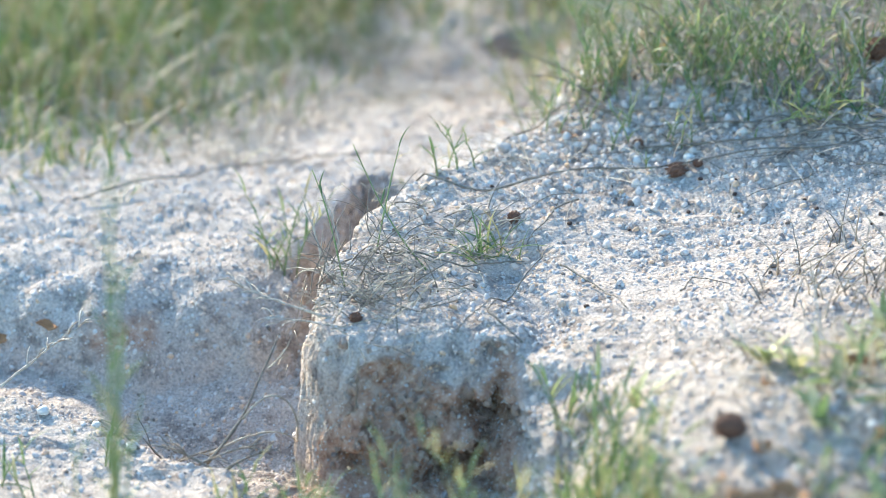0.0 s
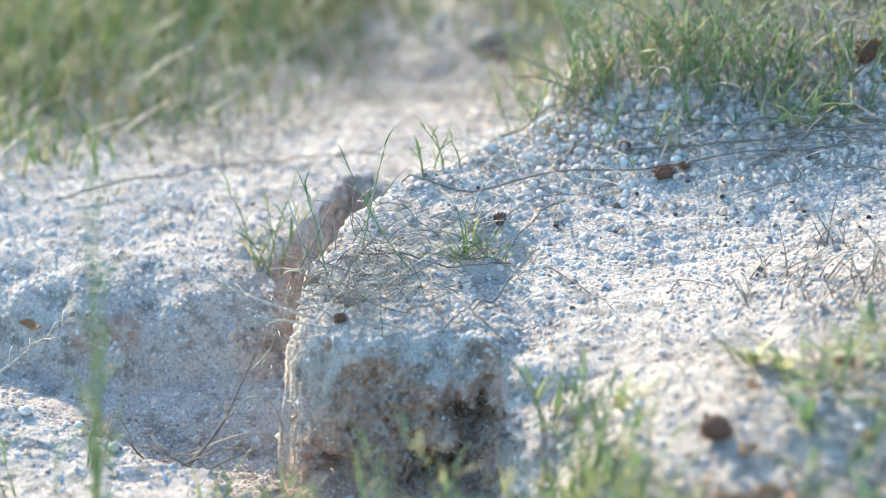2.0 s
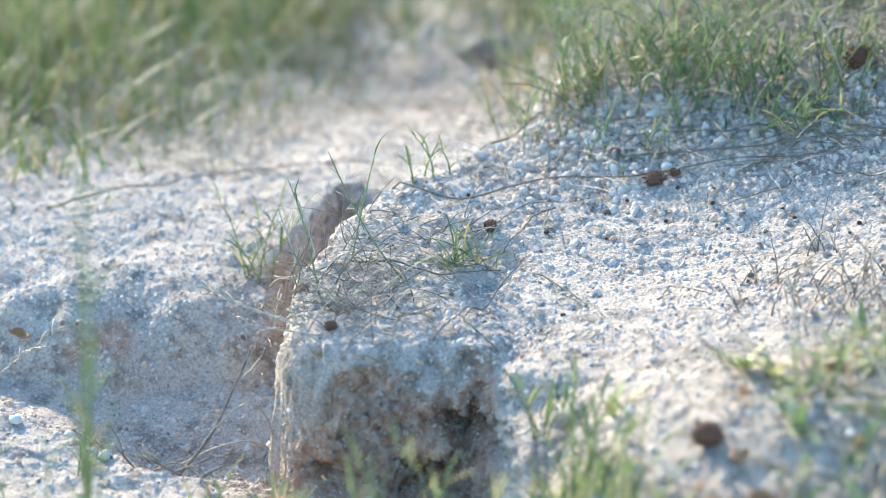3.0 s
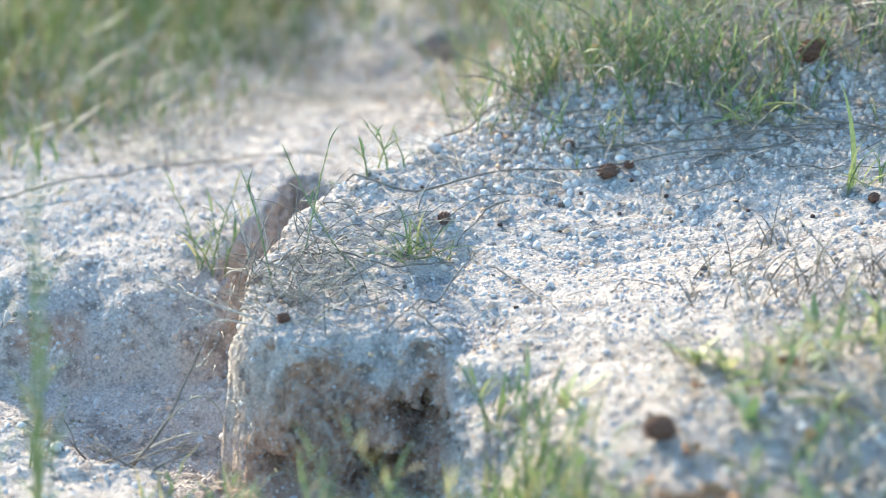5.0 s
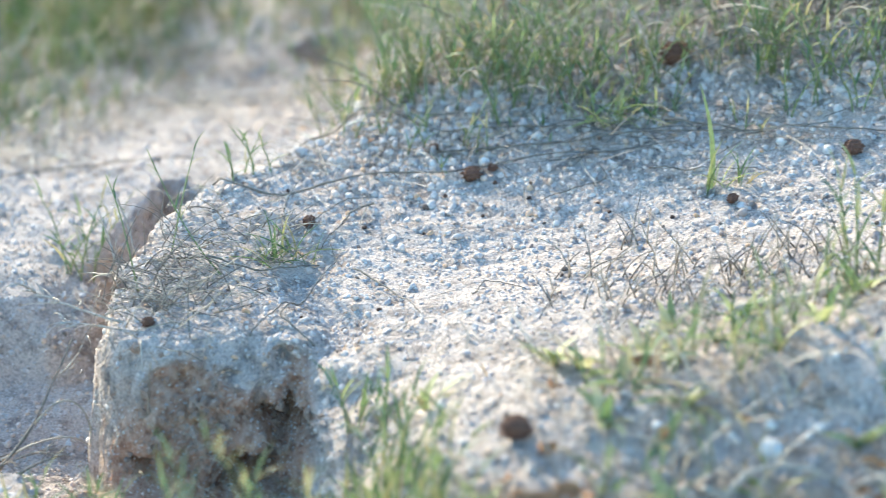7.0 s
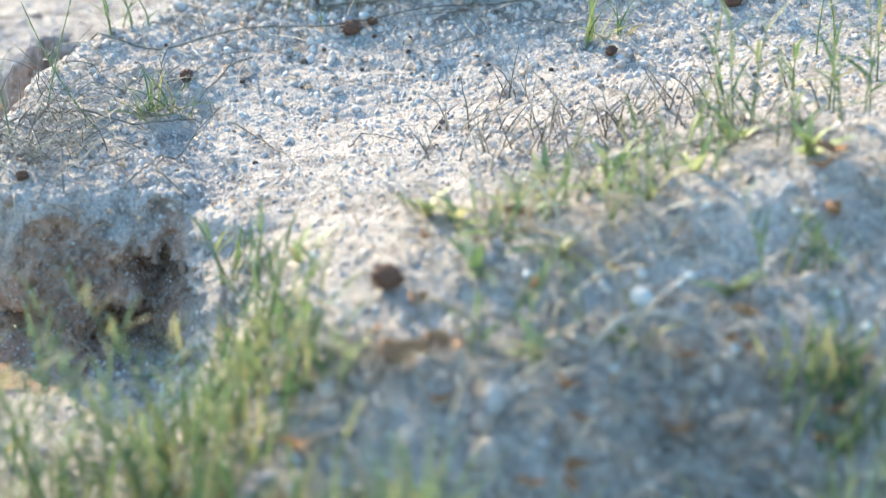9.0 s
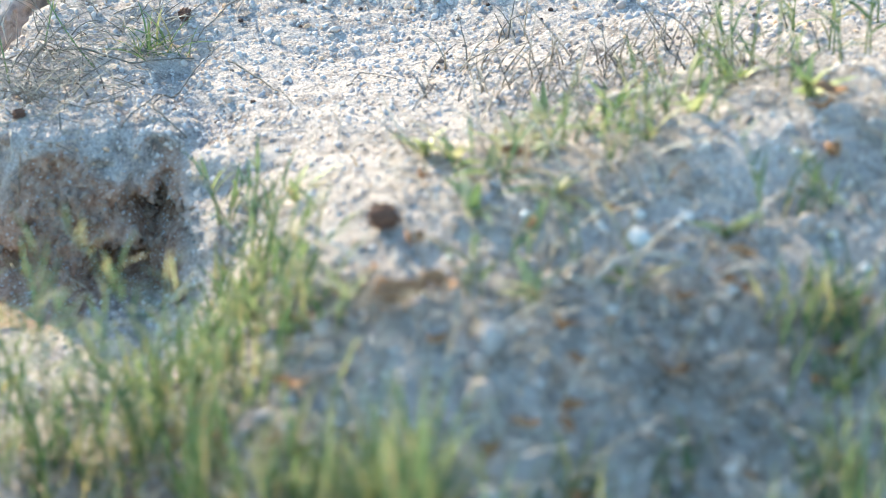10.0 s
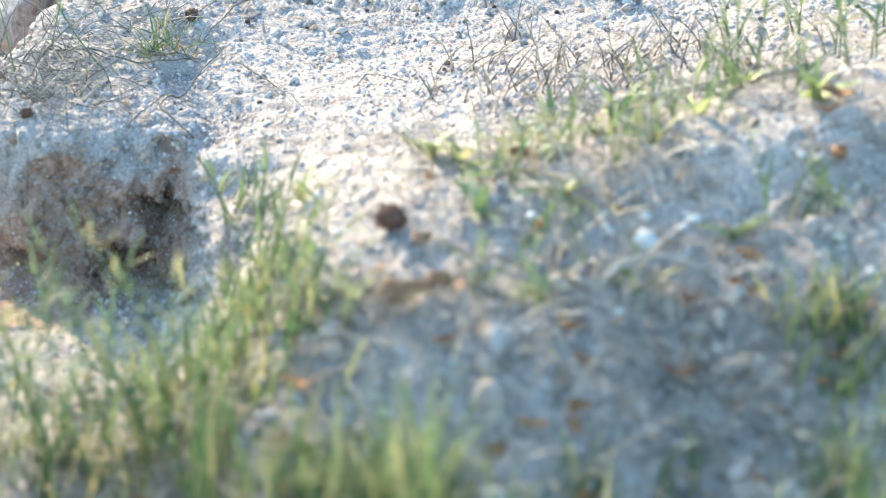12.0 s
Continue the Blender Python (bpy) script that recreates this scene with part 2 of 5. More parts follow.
def soil_and_shade(x, y, z):
    """Where the pale crust has fallen away and brown soil shows: low on the two broken faces. The far pit and the crack
    take the same brown as painted shade.
    """
    n = rough(x * 45, z * 45 + y * 20, 7)
    face = ss(-0.13, -0.11, x) * ss(0.060, 0.046, x) * ss(-0.16, -0.175, y) * ss(-0.285, -0.27, y) * ss(-0.022, -0.044, z + 0.05 * (n - 0.5) + 0.055 * (rough(x * 26, z * 18, 27) - 0.5) + 0.012 * np.sin(x * 60))
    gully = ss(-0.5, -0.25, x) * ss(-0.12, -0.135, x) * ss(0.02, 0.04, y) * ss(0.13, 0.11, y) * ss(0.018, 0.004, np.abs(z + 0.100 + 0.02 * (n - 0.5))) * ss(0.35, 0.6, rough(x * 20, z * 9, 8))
    side = ss(-0.015, 0.0, x - bank_edge(y) + 0.03) * ss(0.02, 0.008, x - bank_edge(y)) * ss(-0.02, -0.04, z) * ss(0.3, 0.6, n) * ss(0.2, 0.1, y) * ss(-0.2, -0.18, y)
    # shade of the far pit, painted in with the soil brown
    burrow = ss(0.06, 0.045, np.hypot((x - 0.098) * 0.8, y - 0.79))
    # a trace of brown deep in the crack, standing for its shade
    crack = 0.10 * ss(-0.055, -0.070, z + 0.012 * (n - 0.5)) * ss(-0.14, -0.125, x) * ss(0.03, 0.0, x) * ss(0.06, 0.10, y) * ss(0.36, 0.33, y)
    side = np.maximum(side, 0.4 * crack)
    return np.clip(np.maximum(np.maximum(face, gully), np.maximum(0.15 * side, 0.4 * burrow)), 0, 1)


def hollow(x, y, z):
    """Crumbling: how far the front face is eaten back (an undercut with a burrow at its foot)."""
    on = ss(-0.02, 0.0, y + 0.275) * ss(-0.12, -0.14, y)
    x = x + 0.022 * (rough(x * 70, z * 70, 25) - 0.5)
    z = z + 0.022 * (rough(x * 60, z * 60, 26) - 0.5)
    a = 0.10 * np.exp(-((x - 0.039) / 0.015) ** 2 - ((z + 0.058) / 0.026) ** 2)
    b = 0.045 * np.exp(-((x + 0.058) / 0.014) ** 2 - ((z + 0.103) / 0.012) ** 2)
    c = 0.075 * np.exp(-((x - 0.016) / 0.028) ** 4 - ((z + 0.100) / 0.013) ** 4)
    return on * (a + b + c)


def settle(p):
    """From the level plan to the place itself: the bank leans up towards its back, and its front and the terrace are slumped in."""
    p = np.array(p, float)
    x, y, z = p[..., 0], p[..., 1], p[..., 2]
    on_bank = ss(-0.035 - 0.05 * ss(0.25, 0.5, y), 0.005, x - bank_edge(y))
    back = -0.38 * np.clip(y, 0, 0.40) * ss(1.5, 0.6, y) * on_bank + 0.02 * ss(0.02, 0.12, y) * ss(0.8, 0.5, y) * (1 - on_bank)
    front = -0.32 * np.clip(y, -0.22, 0) * ss(-0.62, -0.24, y) * (1 - 0.75 * ss(0.06, 0.20, x))
    d = (back + front) * ss(1.6, 0.9, np.abs(x))
    return np.stack([x * (1 + d / 2.3), y + d, z - (0.36 - 0.17 * y) * d], -1)


def placed(x, y, z):
    return tuple(float(v) for v in settle((x, y, z)))
# ---- end of the lie ----


def axis(stretches, reach, grow=1.25):
    """Grid lines: evenly within each stretch (from, to, step), then ever wider out to reach."""
    pts = []
    for a, b, s in stretches:
        pts.extend(np.arange(a, b - s * 0.5, s))
    a, b = stretches[0][0], stretches[-1][1]
    pts.append(b)
    step, v = stretches[-1][2], b
    while v < reach:
        step *= grow
        v += step
        pts.append(v)
    step, v = stretches[0][2], a
    while v > -reach:
        step *= grow
        v -= step
        pts.insert(0, v)
    return np.array(pts)


def mesh_from(name, verts, faces, mats, smooth=True):
    """A mesh from arrays: verts (n, 3), faces (m, 3) or (m, 4)."""
    me = bpy.data.meshes.new(name)
    verts, faces = np.asarray(verts, np.float32), np.asarray(faces, np.int32)
    k = faces.shape[1]
    me.vertices.add(len(verts))
    me.vertices.foreach_set("co", verts.ravel())
    me.loops.add(faces.size)
    me.loops.foreach_set("vertex_index", faces.ravel())
    me.polygons.add(len(faces))
    me.polygons.foreach_set("loop_start", np.arange(0, faces.size, k, dtype=np.int32))
    me.polygons.foreach_set("use_smooth", np.full(len(faces), smooth))
    me.update(calc_edges=True)
    me.validate()
    for m in mats if isinstance(mats, (list, tuple)) else [mats]:
        me.materials.append(m)
    return me


XS = axis([(-0.62, -0.15, 0.005), (-0.15, 0.10, 0.0018), (0.10, 0.85, 0.005)], 400)
YS = axis([(-1.0, -0.29, 0.006), (-0.29, -0.14, 0.0014), (-0.14, 0.22, 0.0035), (0.22, 1.3, 0.006)], 400)
GX, GY = np.meshgrid(XS, YS)
GZ = height(GX, GY)
GYD = GY + hollow(GX, GY, GZ)
lump = 0.026 * (rough(GX * 19, GZ * 21, 28) - 0.5) + 0.014 * (rough(GX * 38, GZ * 38, 11) - 0.5) + 0.015 * (rough(GX * 95, GZ * 95, 14) - 0.5) + 0.009 * (rough(GX * 240, GZ * 240, 12) - 0.5)
GYD = GYD + lump * ss(-0.004, -0.025, GZ) * ss(-0.30, -0.27, GY) * ss(0.36, 0.33, GY) * (ss(-0.13, -0.17, GY) * ss(-0.004, 0.016, GX - bank_edge(GY)) + 0.25 * ss(0.10, 0.16, GY))
shake = 0.011 * (rough(GY * 34, GZ * 34, 21) - 0.5) + 0.005 * (rough(GY * 90, GZ * 90, 22) - 0.5) + 0.004 * (rough(GY * 230, GZ * 230, 23) - 0.5)
GXD = GX + shake * ss(-0.012, -0.035, GZ) * ss(-0.29, -0.26, GY) * ss(0.34, 0.30, GY) * ss(-0.16, -0.13, GX) * ss(0.02, -0.03, GX)
G_PLAN = np.stack([GXD, GYD, GZ], -1).reshape(-1, 3)
G_VERTS = settle(G_PLAN)
nx, ny = len(XS), len(YS)
idx = np.arange(nx * ny).reshape(ny, nx)
G_FACES = np.stack([idx[:-1, :-1], idx[:-1, 1:], idx[1:, 1:], idx[1:, :-1]], -1).reshape(-1, 4)
ground_mesh = mesh_from("ground", G_VERTS, G_FACES, EARTH)
# brown of the broken faces, plus shade painted into the pit and crack
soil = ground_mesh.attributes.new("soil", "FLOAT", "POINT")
G_SOIL_SHADE = soil_and_shade(GX, GY, GZ).ravel()
soil.data.foreach_set("value", G_SOIL_SHADE.astype(np.float32))
ground = tagged(new("ground", ground_mesh), "pale gritty sand bank broken by a small eroded gully", "ground", kind="structure")

# ---- builders ----
def part(name, me, parent, label=""):
    ob = new(name, me)
    ob.parent = parent
    return tagged(ob, label) if label else ob


def empty(name, x, y, z, label, category, group=""):
    ob = new(name)
    ob.empty_display_size = 0.01
    ob.location = placed(x, y, z)
    return tagged(ob, label, category, group)


def on_ground(x, y):
    return float(height(x, y))


class Batch:
    """Collects ribbons and tubes (quads) into one mesh."""

    def __init__(self):
        self.v, self.f, self.n = [], [], 0

    def grid(self, rings, closed):
        rings = np.asarray(rings)
        m, k = rings.shape[:2]
        i = np.arange(m * k).reshape(m, k) + self.n
        j = np.roll(i, -1, 1) if closed else i[:, 1:]
        a = i if closed else i[:, :-1]
        self.f.append(np.stack([a[:-1], j[:-1], j[1:], a[1:]], -1).reshape(-1, 4))
        self.v.append(rings.reshape(-1, 3))
        self.n += m * k

    def tube(self, path, radii, k=5):
        path = np.asarray(path, float)
        tan = np.gradient(path, axis=0)
        tan /= np.linalg.norm(tan, axis=1)[:, None] + 1e-9
        ref = np.array([0.3, 0.2, 0.93])
        a = np.cross(tan, ref)
        a /= np.linalg.norm(a, axis=1)[:, None] + 1e-9
        b = np.cross(tan, a)
        ang = np.arange(k) * 2 * np.pi / k
        r = np.broadcast_to(np.asarray(radii, float), (len(path),))
        rings = path[:, None] + r[:, None, None] * (np.cos(ang)[None, :, None] * a[:, None] + np.sin(ang)[None, :, None] * b[:, None])
        rings = np.concatenate([path[None, :1].repeat(k, 1), rings, path[None, -1:].repeat(k, 1)])
        self.grid(rings, True)

    def ribbon(self, path, widths, side, fold=0.25, flat=False):
        path, side = np.asarray(path, float), np.asarray(side, float)
        w = np.asarray(widths)[:, None] * 0.5
        tan = np.gradient(path, axis=0)
        up = np.cross(tan, side)
        up /= np.linalg.norm(up, axis=1)[:, None] + 1e-9
        if flat:
            self.grid(np.stack([path - w * side, path + w * side], 1), False)
        else:
            self.grid(np.stack([path - w * side + fold * w * up, path, path + w * side + fold * w * up], 1), False)

    def mesh(self, name, mat, smooth=True):
        return mesh_from(name, np.concatenate(self.v), np.concatenate(self.f), mat, smooth)


def arc(base, az, length, lean0, lean1, n=6, sway=0.0, rng=random):
    """A curve that leaves base leaning lean0 degrees from upright towards az and ends leaning lean1."""
    pts, p = [], np.array(base, float)
    step = length / (n - 1)
    for i in range(n):
        pts.append(p.copy())
        lean = radians(lean0 + (lean1 - lean0) * i / (n - 1))
        a = az + rng.uniform(-sway, sway)
        p = p + step * np.array([math.sin(lean) * math.cos(a), math.sin(lean) * math.sin(a), math.cos(lean)])
    return np.array(pts)


def leaf_mesh(seed, mat):
    """A unit grass leaf along +x, folded along its rib and drooping a little."""
    rng = random.Random(seed)
    t = np.linspace(0, 1, 7)
    droop = rng.uniform(0.05, 0.35)
    path = np.stack([t, rng.uniform(-0.06, 0.06) * t ** 2, -droop * t ** 2 + 0.05 * np.sin(3 * t)], 1)
    w = 0.085 * np.array([0.6, 0.95, 1.0, 0.9, 0.7, 0.4, 0.04]) * rng.uniform(0.8, 1.2)
    b = Batch()
    b.ribbon(path, w, (0, 1, 0), 0.45)
    return b.mesh("leaf", mat)


LEAVES = [leaf_mesh(i, LEAF) for i in range(7)]
YELLOW_LEAVES = [leaf_mesh(20 + i, YELLOW) for i in range(5)]


def lay(name, me, parent, at, az, pitch, roll, size, thick=1.0):
    """A leaf part at a local place, pointing to azimuth az (radians), raised by pitch degrees."""
    ob = part(name, me, parent)
    q = Matrix.Rotation(az, 4, "Z") @ Matrix.Rotation(-radians(pitch), 4, "Y") @ Matrix.Rotation(radians(roll), 4, "X")
    ob.matrix_basis = Matrix.Translation(at) @ q @ Matrix.Diagonal((size, size * thick, size, 1))
    return ob


def grass_shoot(x, y, stems, tall, label, seed, group="", leaves=LEAVES, leaf_len=0.022, az=None, lean=(5, 40), stem_mat=None, spread=0.008, dz=0.0, leaf_gap=0.011):
    """Creeping-grass shoot: thin jointed stems with narrow leaves standing off on both sides by turns."""
    rng = random.Random(seed)
    z = on_ground(x, y) + dz
    root = empty("grass_shoot", x, y, z - 0.002, label, "grass", group)
    for s in range(stems):
        a = rng.uniform(0, 6.283) if az is None else az + rng.uniform(-0.5, 0.5)
        h = tall * rng.uniform(0.6, 1.1)
        base = (rng.uniform(-spread, spread), rng.uniform(-spread, spread), 0)
        path = arc(base, a, h, rng.uniform(lean[0], lean[0] + 12), rng.uniform(lean[1] - 15, lean[1] + 10), 8, 0.12, rng)
        b = Batch()
        b.tube(path, np.linspace(0.0008, 0.0004, 8), 5)
        part("stem", b.mesh("stem", stem_mat or GREEN_STEM), root)
        n = max(3, int(h / leaf_gap))
        side = a + 1.57
        for i in range(n):
            t = 0.22 + 0.78 * i / max(1, n - 1)
            k = min(6, int(t * 7))
            p = path[k] + (path[k + 1] - path[k]) * (t * 7 - k)
            d = side + (math.pi if i % 2 else 0) + rng.uniform(-0.5, 0.5)
            if rng.random() < 0.12:
                continue
            lay("leaf", rng.choice(leaves), root, p, d, rng.uniform(25, 68), rng.uniform(-30, 30), leaf_len * rng.uniform(0.55, 1.2) * (1.15 - 0.4 * t))
        lay("leaf", rng.choice(leaves), root, path[-1], a, rng.uniform(45, 80), 0, leaf_len * 0.9)
    return root


def grass_tuft(x, y, count, tall, label, seed, group="", leaves=LEAVES, thick=0.7, lean=(30, 80), spread=0.006):
    """A tuft: leaves fanning out of one foot."""
    rng = random.Random(seed)
    root = empty("grass_tuft", x, y, on_ground(x, y) - 0.002, label, "grass", group)
    for i in range(count):
        lay("leaf", rng.choice(leaves), root, (rng.uniform(-spread, spread), rng.uniform(-spread, spread), 0), rng.uniform(0, 6.283),
            rng.uniform(*lean), rng.uniform(-40, 40), tall * rng.uniform(0.5, 1.15), thick)
    return root


def ground_path(points, lift, n=40, seed=0, rise=0.004):
    """A stem's course along the ground through a few (x, y) places, arching up here and there."""
    rng = np.random.RandomState(seed)
    pts = np.array(points, float)
    t = np.linspace(0, len(pts) - 1, n)
    k = np.arange(len(pts))
    xy = np.stack([np.interp(t, k, pts[:, 0]), np.interp(t, k, pts[:, 1])], 1)
    for _ in range(3):
        xy[1:-1] = (xy[:-2] + 2 * xy[1:-1] + xy[2:]) / 4
    xy += 0.0012 * (rng.rand(n, 2) - 0.5)
    z = height(xy[:, 0], xy[:, 1])
    for _ in range(4):
        z[1:-1] = np.maximum(z[1:-1], (z[:-2] + z[2:]) / 2)
    z = z + lift + rise * np.abs(np.sin(t * 1.9 + seed))
    return np.concatenate([xy, z[:, None]], 1)


def runner(points, radius, label, seed, mat=None, lift=0.003, rise=0.004, n=40, sprouts=0, name="grass_runner", taper=0.5):
    """A creeping stem with swollen joints and, at some of them, a small sprout."""
    path = settle(ground_path(points, lift, n, seed, rise))
    mid = path[n // 2].copy()
    r = radius * np.linspace(1, taper, n) * (1 + 0.35 * (np.arange(n) % 6 == 0))
    b = Batch()
    b.tube(path - mid, r, 6)
    ob = new(name, b.mesh(name, mat or STEM))
    ob.location = mid
    tagged(ob, label, "stem")
    rng = random.Random(seed)
    for s in range(sprouts):
        i = rng.randrange(2, n - 2)
        for j in range(rng.randint(2, 4)):
            lay("leaf", rng.choice(LEAVES), ob, path[i] - mid, rng.uniform(0, 6.28), rng.uniform(20, 75), 0, rng.uniform(0.010, 0.022))
    return ob


def twig(base, az, length, lean, label, seed, mat=None, radius=0.0011, forks=3, fork_len=0.4, name="dry_twig", spikes=0):
    """A dead twig: a bent main stem, thinner forks, and spikelets at the tip where it has any."""
    rng = random.Random(seed)
    mat = mat or PALE_STEM
    root = empty(name, *base, label, "twig")
    path = arc((0, 0, 0), az, length, lean[0], lean[1], 12, 0.18, rng)
    b = Batch()
    b.tube(path, np.linspace(radius, radius * 0.45, 12) * (1 + 0.3 * (np.arange(12) % 3 == 0)), 6)
    part("stem", b.mesh("stem", mat), root)
    for f in range(forks):
        i = rng.randrange(3, 10)
        sub = arc(path[i], az + rng.choice((-1, 1)) * rng.uniform(0.4, 1.3), length * fork_len * rng.uniform(0.5, 1.1), lean[0] + rng.uniform(-20, 30), lean[1] + rng.uniform(0, 50), 8, 0.25, rng)
        b = Batch()
        b.tube(sub, np.linspace(radius * 0.6, radius * 0.25, 8), 5)
        part("branch", b.mesh("branch", mat), root)
    for s in range(spikes):
        i = 11 - s // 3 if s < 18 else 6
        sub = arc(path[i], az + (1 if s % 2 else -1) * rng.uniform(0.3, 1.2), rng.uniform(0.012, 0.022), lean[1] + rng.uniform(-45, 10), lean[1] + rng.uniform(10, 70), 5, 0.1, rng)
        b = Batch()
        b.tube(sub, np.array([0.0006, 0.0007, 0.0006, 0.0004, 0.00015]), 4)
        part("spikelet", b.mesh("spikelet", mat), root)
    return root


GREEN_STEM = bark_material("green_stem", (0.11, 0.14, 0.05), (0.26, 0.28, 0.12))

# ---- plants and litter on the bank ----
SHOOT = "low green shoot of creeping grass rooted in pale grit"
# the open shoots along the back edge of the bank, leaning out over the gully
for i, (x, y, n, h, az, ln) in enumerate([
        (0.064, 0.483, 2, 0.085, 2.75, (12, 52)), (0.079, 0.501, 2, 0.10, 2.4, (10, 45)), (0.104, 0.454, 3, 0.075, 1.9, (5, 40)),
        (0.096, 0.457, 2, 0.055, 2.0, (0, 30)), (0.126, 0.415, 3, 0.085, 1.6, (5, 45)), (0.149, 0.386, 3, 0.08, 2.6, (10, 45)),
        (0.163, 0.399, 3, 0.07, 1.2, (5, 35)), (0.187, 0.401, 4, 0.075, None, (5, 40)), (0.140, 0.419, 3, 0.09, 2.2, (8, 50))]):
    grass_shoot(x, y, n, h, "wiry green shoot of creeping grass leaning over the bank's edge", 100 + i, "shoots on the bank's edge", az=az, lean=ln, leaf_len=0.022)
for i, (x, y, n, h) in enumerate([
        (0.093, 0.315, 2, 0.032), (0.147, 0.258, 2, 0.038), (0.197, 0.251, 2, 0.030), (0.186, 0.263, 2, 0.034), (0.216, 0.288, 3, 0.048),
        (0.244, 0.351, 4, 0.055), (0.222, 0.366, 3, 0.05), (0.272, 0.376, 3, 0.06), (0.316, 0.388, 4, 0.055), (0.344, 0.350, 3, 0.05), (0.008, 0.225, 2, 0.030),
        (0.020, 0.235, 2, 0.036), (0.116, 0.318, 2, 0.032), (0.163, 0.296, 2, 0.030), (0.386, 0.361, 3, 0.05), (0.422, 0.332, 3, 0.055),
        (0.357, 0.264, 2, 0.04), (0.334, 0.284, 2, 0.05), (-0.012, 0.205, 2, 0.030), (-0.022, 0.260, 1, 0.04), (0.412, 0.195, 2, 0.03),
        (0.446, 0.200, 3, 0.045), (0.470, 0.224, 3, 0.06), (0.500, 0.191, 3, 0.06), (0.520, 0.213, 4, 0.07), (0.546, 0.176, 3, 0.06), (0.484, 0.265, 3, 0.065),
        (0.558, 0.225, 4, 0.07), (0.524, 0.282, 4, 0.08), (0.456, 0.331, 3, 0.06), (0.587, 0.185, 3, 0.06)]):
    grass_shoot(x, y, n, h, SHOOT, 200 + i, "low shoots on the bank", lean=(5, 45), leaf_len=0.020, leaf_gap=0.008)
# the little tuft by the open sand and the dry bud beside it
for i, (x, y, n, h) in enumerate([(0.030, 0.016, 12, 0.042), (0.040, 0.040, 9, 0.046), (0.022, 0.020, 7, 0.034), (0.052, 0.030, 6, 0.03)]):
    grass_tuft(x, y, n, h, "small thin tuft of green grass on open grit", 300 + i, "small tufts on open grit", thick=0.55, lean=(25, 85))
# the pale yellow-green tuft
for i, (x, y, n, h) in enumerate([(0.309, 0.273, 24, 0.042), (0.325, 0.281, 18, 0.038), (0.291, 0.276, 16, 0.034), (0.317, 0.252, 16, 0.032), (0.292, 0.292, 12, 0.04), (0.341, 0.255, 12, 0.04)]):
    grass_tuft(x, y, n, h, "pale yellowing tuft of grass, dry at its foot", 320 + i, "yellowing tufts", YELLOW_LEAVES if i % 3 < 2 else LEAVES, 0.62, (5, 80), 0.022)
# one upright dark green pair of leaves
grass_tuft(0.363, 0.080, 3, 0.085, "upright pair of stiff dark green grass leaves", 340, "", LEAVES, 0.75, (74, 88), 0.002)
grass_tuft(0.374, 0.084, 6, 0.030, "short pale tuft of grass beside upright leaves", 341, "small tufts on open grit", YELLOW_LEAVES, 0.8, (40, 85))
grass_tuft(0.392, 0.085, 8, 0.034, "short pale tuft of grass beside upright leaves", 342, "small tufts on open grit", LEAVES, 0.7, (35, 80))

# creeping stems on the bank
for i, (pts, r, spr) in enumerate([
        ([(-0.030, 0.200), (0.030, 0.155), (0.101, 0.206), (0.191, 0.197), (0.258, 0.207), (0.351, 0.187)], 0.0009, 1),
        ([(0.050, 0.300), (0.103, 0.390), (0.160, 0.290), (0.219, 0.269), (0.294, 0.250)], 0.0008, 2),
        ([(0.161, 0.248), (0.238, 0.224), (0.305, 0.232), (0.386, 0.189), (0.471, 0.155)], 0.0010, 2),
        ([(0.349, 0.236), (0.403, 0.182), (0.455, 0.156), (0.556, 0.089)], 0.0009, 1),
        ([(0.040, 0.325), (0.094, 0.457), (0.140, 0.345), (0.207, 0.299)], 0.0008, 2),
        ([(0.237, 0.267), (0.284, 0.262), (0.332, 0.226), (0.385, 0.199)], 0.0008, 1),
        ([(0.288, 0.171), (0.292, 0.142), (0.260, 0.125), (0.236, 0.121)], 0.0006, 0),
        ([(0.325, 0.147), (0.361, 0.126), (0.406, 0.095)], 0.0006, 0),
        ([(-0.055, 0.015), (-0.020, 0.005), (0.020, -0.008), (0.061, 0.023)], 0.0009, 0),
        ([(0.107, 0.139), (0.086, 0.111), (0.079, 0.078), (0.063, 0.058)], 0.0007, 0),
        ([(0.050, 0.075), (0.076, 0.137), (0.107, 0.153)], 0.0005, 0),
        ([(0.055, -0.160), (0.030, -0.120), (0.045, -0.070), (0.076, 0.019), (0.071, 0.056)], 0.0007, 0),
        ([(0.010, -0.150), (0.035, -0.090), (0.061, -0.024)], 0.0006, 0),
        ([(0.087, -0.011), (0.117, -0.068), (0.132, -0.113)], 0.0007, 0),
        ([(0.172, -0.077), (0.182, -0.051), (0.211, -0.071)], 0.0006, 0)]):
    runner(pts, 1.1 * r, "thin grey-brown creeping grass stem lying on the grit", 400 + i, sprouts=spr, rise=0.003)
runner([(-0.300, 0.215), (-0.263, 0.228), (-0.200, 0.265), (-0.149, 0.306), (-0.090, 0.325), (-0.031, 0.333)], 0.0010,
       "long dark grass stem lying across the rounded bank", 430, lift=0.004)
runner([(-0.100, 0.600), (-0.060, 0.580), (-0.010, 0.600), (0.040, 0.585)], 0.0016, "pale dead stem on the far sand", 431, PALE_STEM)
runner([(-0.130, 0.700), (-0.050, 0.645), (0.030, 0.600)], 0.0012, "pale dead stem on the far sand", 432, PALE_STEM)


